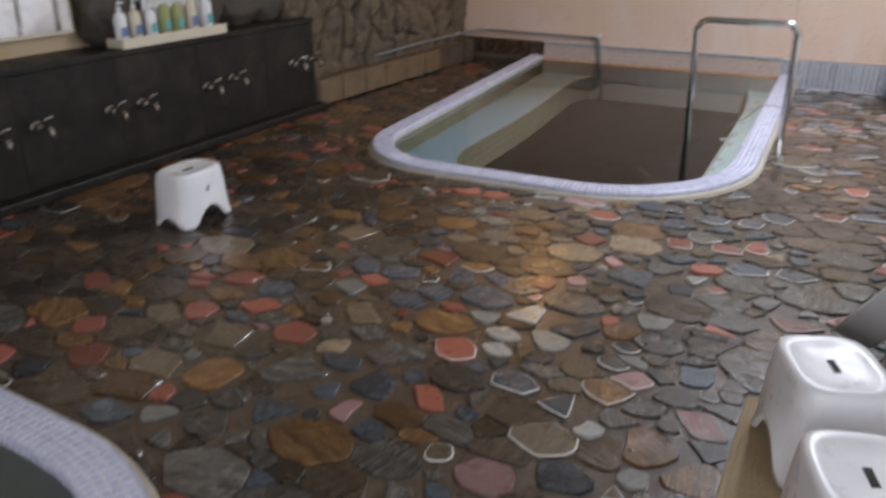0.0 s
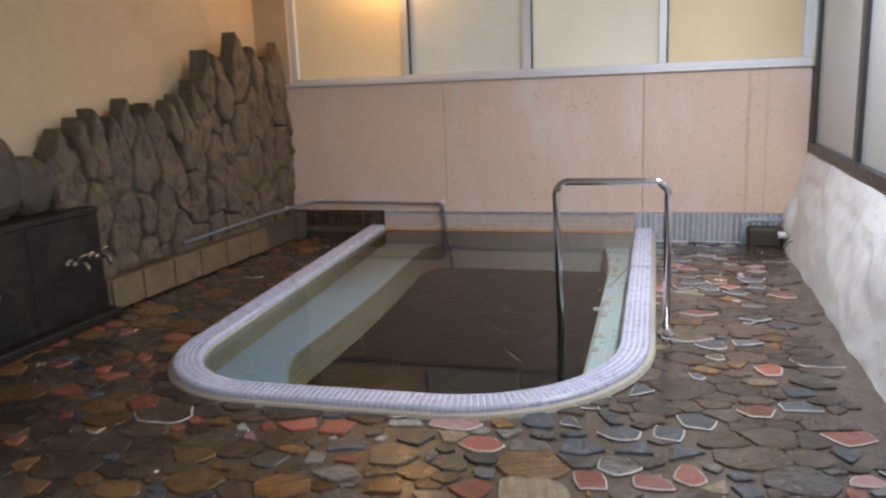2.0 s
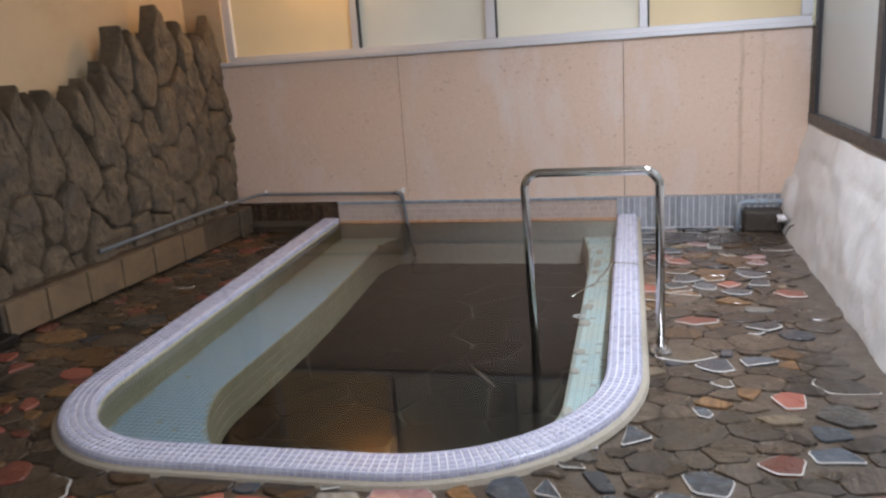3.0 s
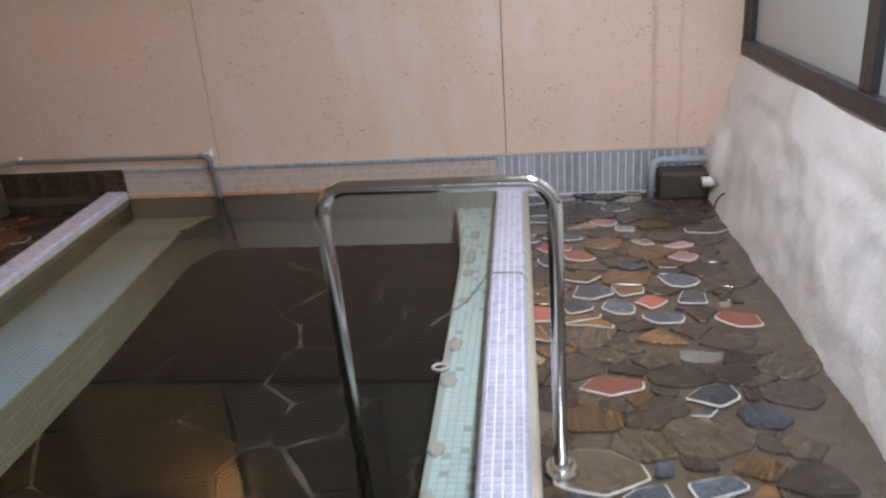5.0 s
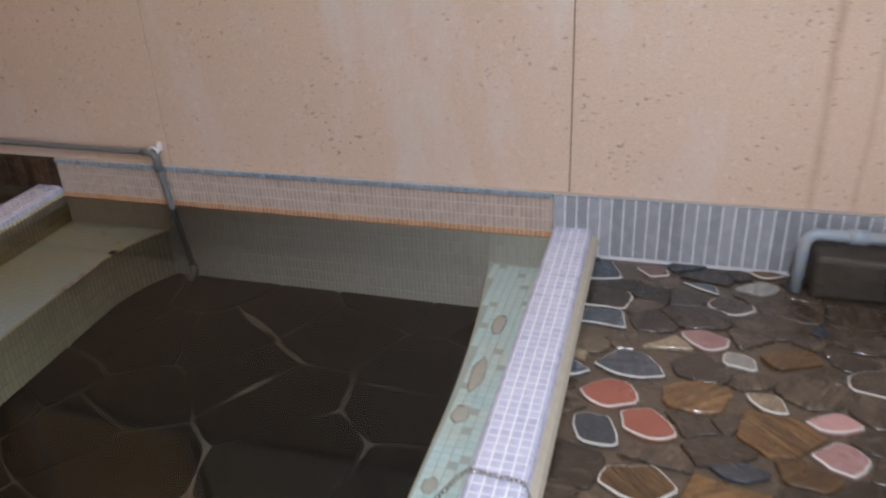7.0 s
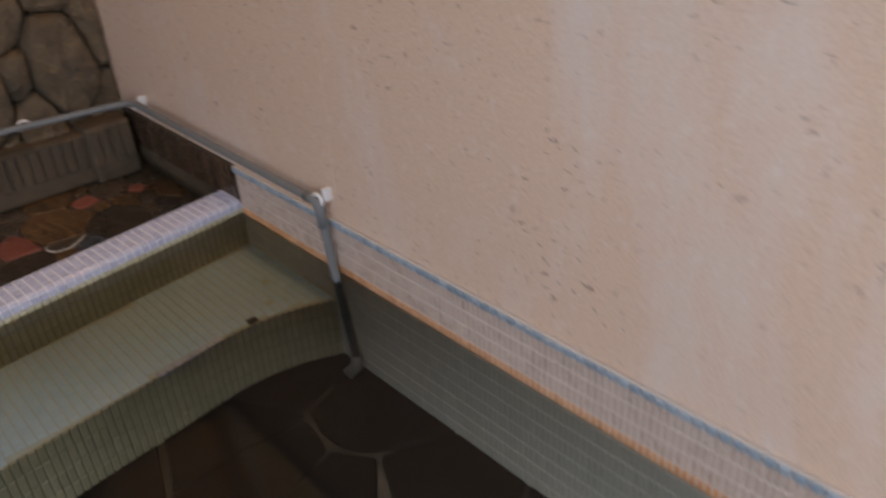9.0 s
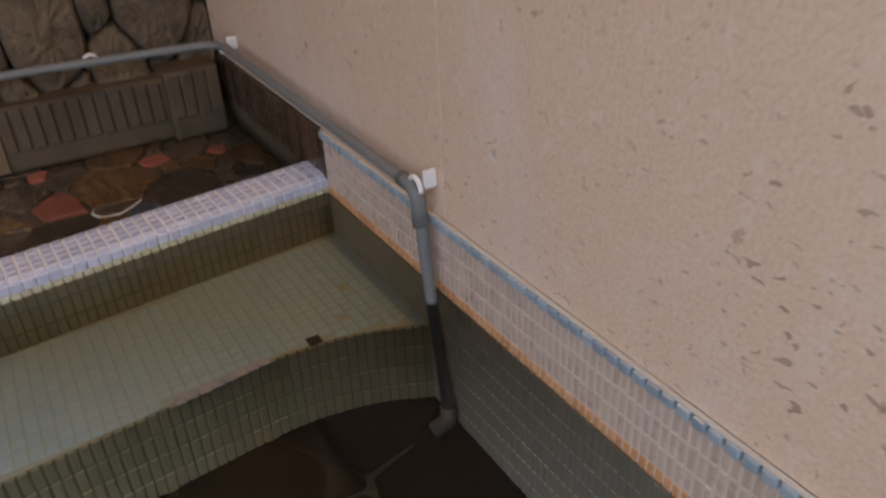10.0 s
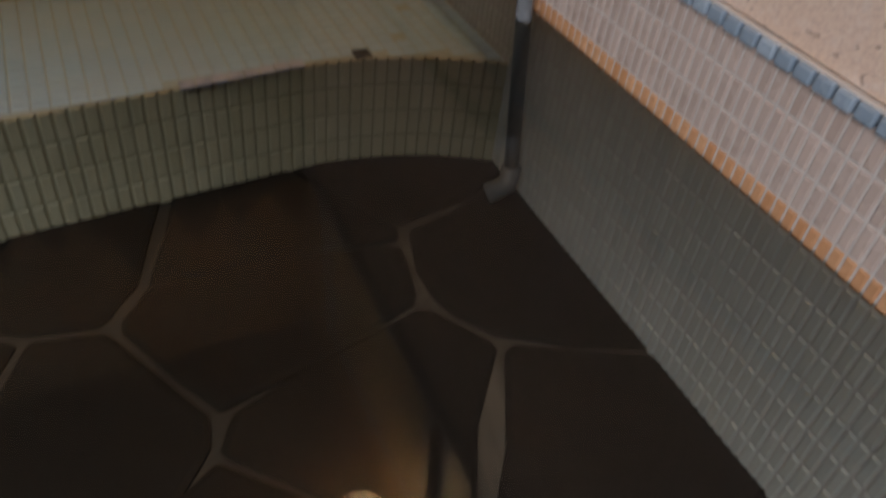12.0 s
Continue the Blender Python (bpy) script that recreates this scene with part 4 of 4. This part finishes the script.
def kerb():
    k = part("stone_kerb", box(-3.56, -3.40, 4.18, 6.65, 0.0, 0.205, 0.018, 3), "concrete", None, "low stained stone kerb under the rock facing", "kerb", "structure")
    bmx = k.data
    for v in bmx.vertices:
        v.co.x += 0.085 * (v.co.y - 4.2) / 2.4 + 0.01 * noise.noise(v.co * 5)
    rng = random.Random(3)
    y = 4.2
    while y < 5.9:
        w = rng.uniform(0.26, 0.36)
        x = -3.40 + 0.085 * (y + w / 2 - 4.2) / 2.4
        b = box(x - 0.01, x + 0.014, y + 0.001, min(6.62, y + w) - 0.001, 0.012, 0.196, 0.004, 2)
        part("kerb_stone", b, "kerb_stone", k)
        y += w
    # upright tiles on the last stretch and on the corner block, over a dark foot
    block = part("corner_block", box(-3.45, -3.29, 6.49, 6.665, 0.0, 0.225, 0.012, 2), "concrete", k, "stained corner block of the kerb")
    for i in range(12):
        yy = y + (6.48 - y) * i / 12
        x = -3.40 + 0.085 * (yy - 4.2) / 2.4
        part("upright_tile", box(x - 0.01, x + 0.010, yy + 0.004, yy + (6.48 - y) / 12 - 0.004, 0.07, 0.20, 0.003, 1), "concrete", k)
    for i in range(4):
        yy = 6.496 + 0.041 * i
        part("upright_tile", box(-3.30, -3.282, yy + 0.003, yy + 0.038, 0.075, 0.215, 0.003, 1), "concrete", block)


kerb()


def wash_counter():
    c = empty("wash_counter", (0, 0, 0), "long polished black stone wash counter with taps", "counter")
    part("body", box(-3.66, -3.412, FRONT_Y + 0.01, 4.16, 0.0, 0.63), "rock_mortar", c)
    part("top", box(-3.67, -3.385, FRONT_Y + 0.01, 4.17, 0.632, 0.668, 0.006), "black_stone", c)
    y = FRONT_Y + 0.02
    while y < 4.1:
        part("panel", box(-3.41, -3.398, y + 0.0015, min(y + 0.62, 4.165) - 0.0015, 0.01, 0.63, 0.0015, 1), "black_stone", c)
        y += 0.62
    part("foot_step", box(-3.40, -3.30, FRONT_Y + 0.01, 4.17, 0.0, 0.055, 0.012, 2), "black_stone", c)


wash_counter()


def splash_rocks():
    """Dark rough boulders set along the back of the counter."""
    rng = random.Random(8)
    for y, w, h in ((2.55, 0.35, 0.40), (2.86, 0.36, 0.45), (3.22, 0.44, 0.46), (3.60, 0.42, 0.45), (3.86, 0.30, 0.33), (4.10, 0.28, 0.30), (1.55, 0.4, 0.42), (1.15, 0.42, 0.4), (0.7, 0.5, 0.42)):
        bm = bmesh.new()
        bmesh.ops.create_icosphere(bm, subdivisions=3, radius=0.5)
        for v in bm.verts:
            s = 1 + 0.22 * noise.noise(v.co * 3 + Vector((y * 7, 0, 0))) + 0.08 * noise.noise(v.co * 9)
            p = v.co * s
            p = Vector((max(-0.42, min(0.42, p.x)), max(-0.45, min(0.45, p.y)), max(-0.40, min(0.42, p.z))))
            v.co = Vector((-3.60 + p.x * 0.20, y + p.y * w * 1.15, 0.668 + (p.z + 0.40) * h * 1.2))
        part("boulder", bm, "rock_dark", None, "dark rough boulder on the wash counter", "rock", "", "boulders on the counter")


splash_rocks()


def tap(y, z):
    t = empty("tap", (0, 0, 0), "chrome push tap on the black counter front", "tap", "taps on the counter")
    part("escutcheon", tube([(-3.40, y, z), (-3.388, y, z)], 0.027, 18), "chrome", t, smooth=True)
    part("body", tube([(-3.39, y, z), (-3.335, y, z)], 0.017, 14), "chrome", t, smooth=True)
    part("spout", tube(rounded([(-3.345, y, z, 0), (-3.27, y, z + 0.005, 0.02), (-3.262, y, z - 0.045, 0)], 6), 0.011, 12), "chrome", t, smooth=True)
    part("push_lever", tube([(-3.335, y, z + 0.012), (-3.315, y + 0.01, z + 0.045), (-3.30, y + 0.04, z + 0.052)], 0.008, 10), "chrome", t, smooth=True)


for _y, _z in ((1.62, 0.36), (1.85, 0.37), (2.30, 0.36), (2.52, 0.36), (3.04, 0.36), (3.27, 0.375), (3.89, 0.375), (4.07, 0.385)):
    tap(_y, _z)


def tray_and_bottles():
    tray = empty("shelf_tray", (0, 0, 0), "cream plastic tray on the black counter", "tray")
    part("base", box(-3.50, -3.37, 2.44, 3.25, 0.668, 0.680, 0.004), "cream_plastic", tray)
    part("front_lip", box(-3.376, -3.366, 2.44, 3.25, 0.668, 0.726, 0.004), "cream_plastic", tray)
    part("end_lip", box(-3.50, -3.376, 3.24, 3.25, 0.668, 0.722, 0.004), "cream_plastic", tray)
    part("end_lip", box(-3.50, -3.376, 2.44, 2.45, 0.668, 0.722, 0.004), "cream_plastic", tray)
    part("notice_board", box(-3.505, -3.498, 2.72, 3.18, 0.682, 0.985, 0.003), "white_plastic", None, "white plastic board standing behind soap bottles", "board")

    def bottle(y, mat, print_mat, h):
        b = empty("pump_bottle", (0, 0, 0), "%s pump bottle in the cream tray" % ("cream" if mat == "cream_plastic" else "olive" if mat == "green_plastic" else "white"), "bottle", "soap bottles")
        bm = bmesh.new()
        prof = [(0.0, 0.0), (0.034, 0.0), (0.038, 0.008), (0.038, h * 0.72), (0.030, h * 0.84), (0.013, h * 0.90), (0.013, h * 0.95), (0.0, h * 0.95)]
        rings = [[bm.verts.new((-3.435 + r * 0.8 * math.cos(a), y + r * math.sin(a), 0.681 + z)) for a in [k * math.pi / 10 for k in range(20)]] for r, z in prof[1:-1]]
        for r, s in zip(rings, rings[1:]):
            for k in range(20):
                bm.faces.new((r[k], r[(k + 1) % 20], s[(k + 1) % 20], s[k]))
        bm.faces.new(rings[0])
        bm.faces.new(rings[-1])
        part("body", bm, mat, b, smooth=True)
        part("collar", tube([(-3.435, y, 0.681 + h * 0.93), (-3.435, y, 0.681 + h * 1.0)], 0.015, 14), "white_plastic", b, smooth=True)
        part("pump", tube(rounded([(-3.435, y, 0.681 + h, 0), (-3.435, y, 0.681 + h * 1.17, 0.008), (-3.385, y - 0.01, 0.681 + h * 1.15, 0)], 5), 0.007, 10), "white_plastic", b, smooth=True)
        part("label_band", box(-3.4045, -3.4025, y - 0.022, y + 0.022, 0.681 + h * 0.25, 0.681 + h * 0.5, 0.0008, 1), print_mat, b, "printed label")

    for y, m, pm, h in ((2.50, "white_plastic", "blue_print", 0.2), (2.60, "cream_plastic", "blue_print", 0.205), (2.71, "white_plastic", "teal_print", 0.2), (2.815, "green_plastic", "teal_print", 0.215), (2.915, "green_plastic", "teal_print", 0.21), (3.03, "cream_plastic", "blue_print", 0.22), (3.155, "white_plastic", "teal_print", 0.225)):
        bottle(y, m, pm, h)
    m = empty("mirror", (0, 0, 0), "small wash mirror in a pale frame above the counter", "mirror")
    part("glass", box(-3.60, -3.594, 1.86, 2.31, 0.78, 1.22), "mirror", m)
    part("frame", box(-3.668, -3.602, 1.84, 2.33, 0.76, 1.24, 0.004), "cream_plastic", m)


tray_and_bottles()


# ---- stools, mat, wash chair ----
def stool(m, w=0.33, d=0.245, h=0.25, mat="white_plastic", label="white plastic bath stool with a slotted seat", group="bath stools"):
    """Moulded stool: a flared shell with arched ends, a dished seat and a finger slot laid on as a dark patch."""
    top = empty("bath_stool", (0, 0, 0), label, "stool", group)
    n, vs, fs = 48, [], []

    def ring(sx, sy, z, p=4.0, arch=0.0):
        out = []
        for k in range(n):
            a = 2 * math.pi * k / n
            c, s = math.cos(a), math.sin(a)
            r = (abs(c) ** p + abs(s) ** p) ** (-1 / p)
            x, y = sx * r * c, sy * r * s
            lift = arch * max(0.0, 1 - (x / (sx * 0.62)) ** 2) if abs(s) > 0.5 else arch * 0.55 * max(0.0, 1 - (y / (sy * 0.62)) ** 2)
            out.append((x, y, z + lift))
        return out

    rings = [ring(w * 0.47, d * 0.46, 0.0, 5, h * 0.33), ring(w * 0.5, d * 0.5, 0.0, 5, h * 0.33), ring(w * 0.5, d * 0.5, 0.022, 5, h * 0.33), ring(w * 0.485, d * 0.485, 0.03, 5, h * 0.33), ring(w * 0.455, d * 0.45, h * 0.72, 4.5), ring(w * 0.44, d * 0.435, h - 0.022, 4.2), ring(w * 0.425, d * 0.42, h - 0.006, 4.0), ring(w * 0.39, d * 0.385, h, 3.8), ring(w * 0.33, d * 0.32, h - 0.006, 3.2), ring(w * 0.2, d * 0.2, h - 0.012, 2.6)]
    for r in rings:
        vs += r
    for r in range(len(rings) - 1):
        for k in range(n):
            fs.append((r * n + k, r * n + (k + 1) % n, (r + 1) * n + (k + 1) % n, (r + 1) * n + k))
    fs.append(tuple((len(rings) - 1) * n + k for k in range(n)))
    sh = link("shell", mesh_of("shell", vs, fs, [mat], None, True), top)
    # slot and side hole are solid dark boxes, their shade put into the colour
    part("seat_slot", box(-0.03, 0.03, -0.009, 0.009, h - 0.0125, h - 0.0105, 0.0), "hole", top, "dark patch for the shaded finger slot in the seat")
    part("side_hole", box(-0.006, 0.006, -d * 0.475, -d * 0.455, h * 0.60, h * 0.70, 0.003), "hole", top)
    top.matrix_basis = m
    return top


stool(pose(-2.49, 1.965, 0.004, 0, 0, 92), 0.33, 0.235, 0.255, "white_plastic", "single cream-white bath stool standing on the stone floor")
_s = stool(pose(0.285, 1.375, 0.030, 0, 0, 112), 0.34, 0.27, 0.285, "white_plastic", "white plastic bath stool on the rush mat")
copy_thing(_s, pose(0.375, 0.955, 0.030, 0, 0, 108))
copy_thing(_s, pose(0.575, 1.80, 0.030, 0, 0, 100))
copy_thing(_s, pose(0.575, 1.795, 0.190, 0, 0, 101))
copy_thing(_s, pose(0.66, 1.30, 0.030, 0, 0, 105))


def wash_chair():
    """Grey bath chair beside the stools: a curved shell with a raised rim."""
    c = empty("wash_basin", (0, 0, 0), "grey plastic wash basin leaning on its side against stools", "basin")
    n, vs, fs = 40, [], []
    prof = [(0.0, 0.0), (0.115, 0.0), (0.135, 0.012), (0.165, 0.11), (0.180, 0.115), (0.180, 0.121), (0.163, 0.118), (0.130, 0.018), (0.0, 0.008)]
    for r, z in prof[1:-1]:
        vs += [(r * math.cos(2 * math.pi * k / n), r * math.sin(2 * math.pi * k / n), z) for k in range(n)]
    m = len(prof) - 2
    for i in range(m - 1):
        for k in range(n):
            fs.append((i * n + k, i * n + (k + 1) % n, (i + 1) * n + (k + 1) % n, (i + 1) * n + k))
    fs.append(tuple(range(n))[::-1])
    fs.append(tuple((m - 1) * n + k for k in range(n)))
    link("bowl", mesh_of("bowl", vs, fs, ["grey_plastic"], None, True), c)
    c.matrix_basis = pose(0.475, 2.02, 0.155, 0, -58, -20) @ Matrix.Scale(0.98, 4)
    return c


wash_chair()


def mat():
    t = empty("rush_mat", (0, 0, 0), "woven rush mat under the white stools", "mat")
    part("field", box(0.10, 0.74, 0.55, 1.58, 0.006, 0.026, 0.004), "rush", t)
    part("binding", box(0.088, 0.108, 0.54, 1.59, 0.005, 0.029, 0.005), "rush", t)
    part("binding", box(0.088, 0.74, 1.575, 1.592, 0.005, 0.029, 0.005), "rush", t)


mat()


# ---- ceiling globe ----
def globe():
    g = empty("globe_lamp", (0, 0, 0), "round warm glowing glass ceiling lamp", "lamp")
    bm = bmesh.new()
    bmesh.ops.create_uvsphere(bm, u_segments=28, v_segments=16, radius=0.105, matrix=Matrix.Translation((-2.42, 6.55, 2.34)))
    s = part("glass_globe", bm, "globe", g, "glowing opal glass", smooth=True)
    s.visible_shadow = False
    bm = bmesh.new()
    bmesh.ops.create_cone(bm, cap_ends=True, segments=24, radius1=0.06, radius2=0.075, depth=0.11, matrix=Matrix.Translation((-2.42, 6.55, 2.495)))
    part("fitting", bm, "white_plastic", g)


globe()


# housing made up to carry the unseen fill lamp over the walkway
def added_fill_fixture():
    f = empty("ceiling_light", (0, 0, 0), "unseen white ceiling light added over the walkway as fill", "lamp")
    part("housing", box(0.13, 0.37, 3.65, 4.95, 2.49, CEIL - 0.001, 0.01), "white_plastic", f)
    for y in (3.66, 4.91):
        part("end_cap", box(0.15, 0.35, y, y + 0.03, 2.455, 2.489, 0.006), "white_plastic", f)


added_fill_fixture()


# ---- second tub ----
def second_tub():
    t = empty("small_tub", (0, 0, 0), "second tub with a rounded white mosaic rim", "tub")
    near, rest = rim(TUB_LINE, lambda y: 0.085, t, lambda p: False)
    tiles_stuff("rim_tiles", rest, ["rim_tile"], t, "lavender-white mosaic tiles")
    inner = offset(TUB_LINE, RIM_W / 2 - 0.003)
    bm = bmesh.new()
    bm.faces.new([bm.verts.new((p.x, p.y, -0.20)) for p in inner])
    bmesh.ops.triangulate(bm, faces=bm.faces[:])
    part("tub_floor", bm, "bench_tile", t)
    bm = bmesh.new()
    bm.faces.new([bm.verts.new((p.x, p.y, 0.045)) for p in inner])
    bmesh.ops.triangulate(bm, faces=bm.faces[:])
    part("tub_water", bm, "water", None, "still clear water filling the second tub", "water", "structure")
    sweep(TUB_LINE, [(RIM_W / 2 - 0.004, -0.29), (RIM_W / 2 - 0.004, -0.03)], lambda y: 0.085, "tub_wall", "bench_tile", t)


second_tub()


# ---- floor, wall tiles and paving pieces ----
def floor_sheet():
    """One mortar bed, open where the pool and the tub are let in."""
    bm = bmesh.new()

    def loop(pts):
        vs = [bm.verts.new((p.x, p.y, -0.008)) for p in pts]
        return [bm.edges.new((a, b)) for a, b in zip(vs, vs[1:] + vs[:1])]

    x0, x1 = LEFT_X, 0.78
    tub = TUB_LINE
    hole = POOL_LINE
    outline = [Vector(p) for p in ((x0, FRONT_Y), (x1, FRONT_Y), (x1, WALL_Y), (hole[-1].x, WALL_Y))] + hole[::-1][1:-1] + [Vector((hole[0].x, WALL_Y)), Vector((x0, WALL_Y))]
    e = loop(outline) + loop(tub)
    bmesh.ops.triangle_fill(bm, use_beauty=True, use_dissolve=False, edges=e)
    for f in bm.faces[:]:
        c = f.calc_center_median()
        if inside(tub, c.x, c.y) or inside(hole, c.x, c.y):
            bm.faces.remove(f)
    f = part("floor", bm, "grout", None, "wet mixed colour crazy paving stone floor", "floor", "structure")
    return f


floor = floor_sheet()
KINDS = {"r": "red", "p": "pink", "s": "slate", "o": "orange", "t": "tan", "w": "pale", "b": "brown", "g": "grey"}
STRIP = [(0.24, 5.32, "r"), (0.44, 5.76, "p"), (0.44, 5.91, "p"), (-0.09, 5.90, "r"), (-0.02, 5.78, "r"), (-0.18, 6.27, "s"), (-0.06, 6.04, "s"), (-0.12, 5.75, "s"), (-0.17, 6.61, "s"), (-0.05, 6.63, "p"), (0.15, 6.23, "p"), (-0.00, 5.58, "o"), (-0.16, 5.39, "o"), (0.02, 6.17, "t"), (0.12, 5.93, "o"), (0.03, 5.41, "s"), (-0.03, 5.29, "s"), (0.12, 5.29, "s"), (0.40, 5.35, "s"), (0.36, 5.52, "s"), (0.18, 5.55, "o"), (-0.18, 5.24, "r"), (0.31, 6.57, "w"), (0.24, 6.12, "w"), (0.36, 6.18, "o"), (0.31, 5.83, "o"), (0.53, 5.18, "r"), (0.04, 4.74, "r"), (0.35, 4.91, "w"), (0.23, 5.03, "o"), (0.33, 4.67, "s")]
FRONT = [(0.23, 3.42, "r"), (0.33, 3.88, "r"), (0.51, 3.23, "r"), (0.38, 3.48, "s"), (-0.01, 3.27, "s"), (-0.10, 3.16, "s"), (-0.15, 2.78, "r"), (-0.06, 2.85, "r"), (-0.71, 2.61, "r"), (-1.35, 2.97, "r"), (-0.26, 3.54, "s"), (-1.11, 3.03, "w"), (-1.01, 2.93, "s"), (-0.68, 3.04, "w"), (-0.49, 3.18, "s"), (-0.57, 3.17, "s"), (-0.41, 2.98, "s"), (-0.77, 2.93, "r"), (-0.28, 3.12, "s"), (-1.67, 2.46, "o"), (-2.28, 3.03, "r"), (-2.33, 2.84, "o"), (-1.34, 2.49, "o"), (0.09, 4.19, "s")]
ENTRY = [(-1.37, 1.32, "r"), (-1.22, 2.11, "r"), (-0.75, 2.10, "r"), (-1.30, 1.92, "s"), (-0.51, 1.79, "s"), (-0.71, 1.64, "w"), (-0.83, 1.47, "r"), (-0.76, 1.18, "r"), (-0.41, 1.56, "t"), (-0.23, 1.56, "p"), (-0.38, 1.33, "s"), (-0.94, 1.17, "s"), (0.01, 1.42, "r"), (-1.14, 0.91, "s"), (-0.04, 2.60, "s"), (0.12, 2.62, "s"), (0.15, 2.17, "r"), (-1.82, 1.57, "r"), (-2.33, 1.27, "r"), (-1.51, 2.95, "r"), (-2.72, 3.08, "r"), (-3.07, 1.89, "o"), (-1.17, 1.30, "t"), (-1.62, 0.80, "o"), (-1.88, 1.20, "t")]


def paving():
    rng = random.Random(17)
    seeds = [(*s, True) for s in STRIP + FRONT + ENTRY]
    weights = "bbbbbgggggggssssssoottwwwrrp"
    walkway = "bbbbbbbbbbbbssot"
    left = "bbbbbbbboooorrsb"
    # stones of very different size: large ones first, small ones in what is left
    sizes = [0.098 if s[2] in "ros" else 0.072 for s in seeds]
    pts = [(s[0], s[1] * 1.3) for s in seeds]
    for r, tries in ((0.125, 700), (0.092, 3000), (0.062, 8000), (0.040, 12000)):
        grid = np.array(pts)
        rad = np.array(sizes)
        for _ in range(tries):
            x, y = rng.uniform(-3.72, 0.80), rng.uniform(FRONT_Y, WALL_Y + 0.05)
            if r > 0.1 and x > 0.55 or r > 0.12 and -0.3 < x and y > 2.6 and rng.random() < 0.6:
                continue
            d = np.hypot(grid[:, 0] - x, grid[:, 1] - y * 1.3)
            if (d < (rad + r) * 0.80).any():
                continue
            pool_of = left if x < -1.6 - 0.2 * y / 3 else walkway if x > -0.3 and y > 3 else weights
            k = rng.choice(pool_of)
            if r > 0.1 and k in "rspw" and rng.random() < 0.6:
                k = rng.choice("bgbot")
            if x > 0.50 and y > 3:
                k = "b"
            seeds.append((x, y, k, False))
            pts.append((x, y * 1.3))
            sizes.append(r)
            grid = np.vstack([grid, (x, y * 1.3)])
            rad = np.append(rad, r)
    polys = cells(seeds, -3.70, 0.79, FRONT_Y, WALL_Y + 0.01, 1.3, 0.4, sizes)
    hole = POOL_LINE
    tub = TUB_LINE
    order = ["red", "pink", "slate", "orange", "tan", "pale", "brown", "grey"]
    joined = ([], [], [])
    count = 0
    for (sx, sy, kind, marked), poly in zip(seeds, polys):
        if len(poly) < 3:
            continue
        p, c = cleft(poly, 0.001 + 0.004 * rng.random() ** 2, rng)
        if kind in "rpsw" or (kind in "otg" and rng.random() < 0.5):
            p, c = broken(poly, rng)
        if len(p) < 3 or c.x < -3.42 or c.x > 0.76 or c.y > WALL_Y - 0.01:
            continue
        if (inside(hole, c.x, c.y) and (nearest_on(hole, c) - c).length > 0.0) or inside(tub, c.x, c.y):
            continue
        p = [nearest_on(hole, q) if inside(hole, q.x, q.y) else nearest_on(tub, q) if inside(tub, q.x, q.y) else q for q in p]
        p = [Vector((q.x, min(q.y, WALL_Y - 0.003))) for q in p]
        white = rng.random() < ((0.05 if kind == "b" else 0.22) if c.x > -0.4 else 0.08 if c.x > -1.3 else 0.02) or (marked and kind in "rps" and c.x > -0.4)
        if c.x > 0.60 and c.y > 2.5 and rng.random() < 0.8:
            continue
        h = 0.0005 + rng.uniform(0, 0.0015) if kind == "b" else 0.0015 + rng.uniform(0, 0.003)
        tilt = Vector((rng.uniform(-1, 1), rng.uniform(-1, 1))) * (0.006 if kind == "b" else 0.014)
        vs, fs, mi = slab(p, c, -0.006, h + 0.004, 0.0055 if white else 0.003, tilt, white)
        mat = KINDS[kind]
        if count < 300 and ((c.x > -0.4 and c.y > 3.0) or (2.55 < c.y < 3.3 and c.x > -1.7)):
            count += 1
            link("paving_stone", mesh_of("paving_stone", vs, fs, [mat, "crust"], mi), floor)
        else:
            o = len(joined[0])
            joined[0].extend(vs)
            joined[1].extend(tuple(o + i for i in f) for f in fs)
            joined[2].extend(8 if i else order.index(mat) for i in mi)
    link("paving_field", mesh_of("paving_field", joined[0], joined[1], order + ["crust"], joined[2]), floor, "irregular wet paving stones", kind="stuff")


paving()
tiles_parts("rim_tile", rim_near[:300], ["rim_tile"], pool)
if len(rim_near) > 300:
    tiles_stuff("rim_tiles", rim_near[300:], ["rim_tile"], pool)
tiles_parts("mosaic_tile", strip_near, ["strip_tile"], wall_back)
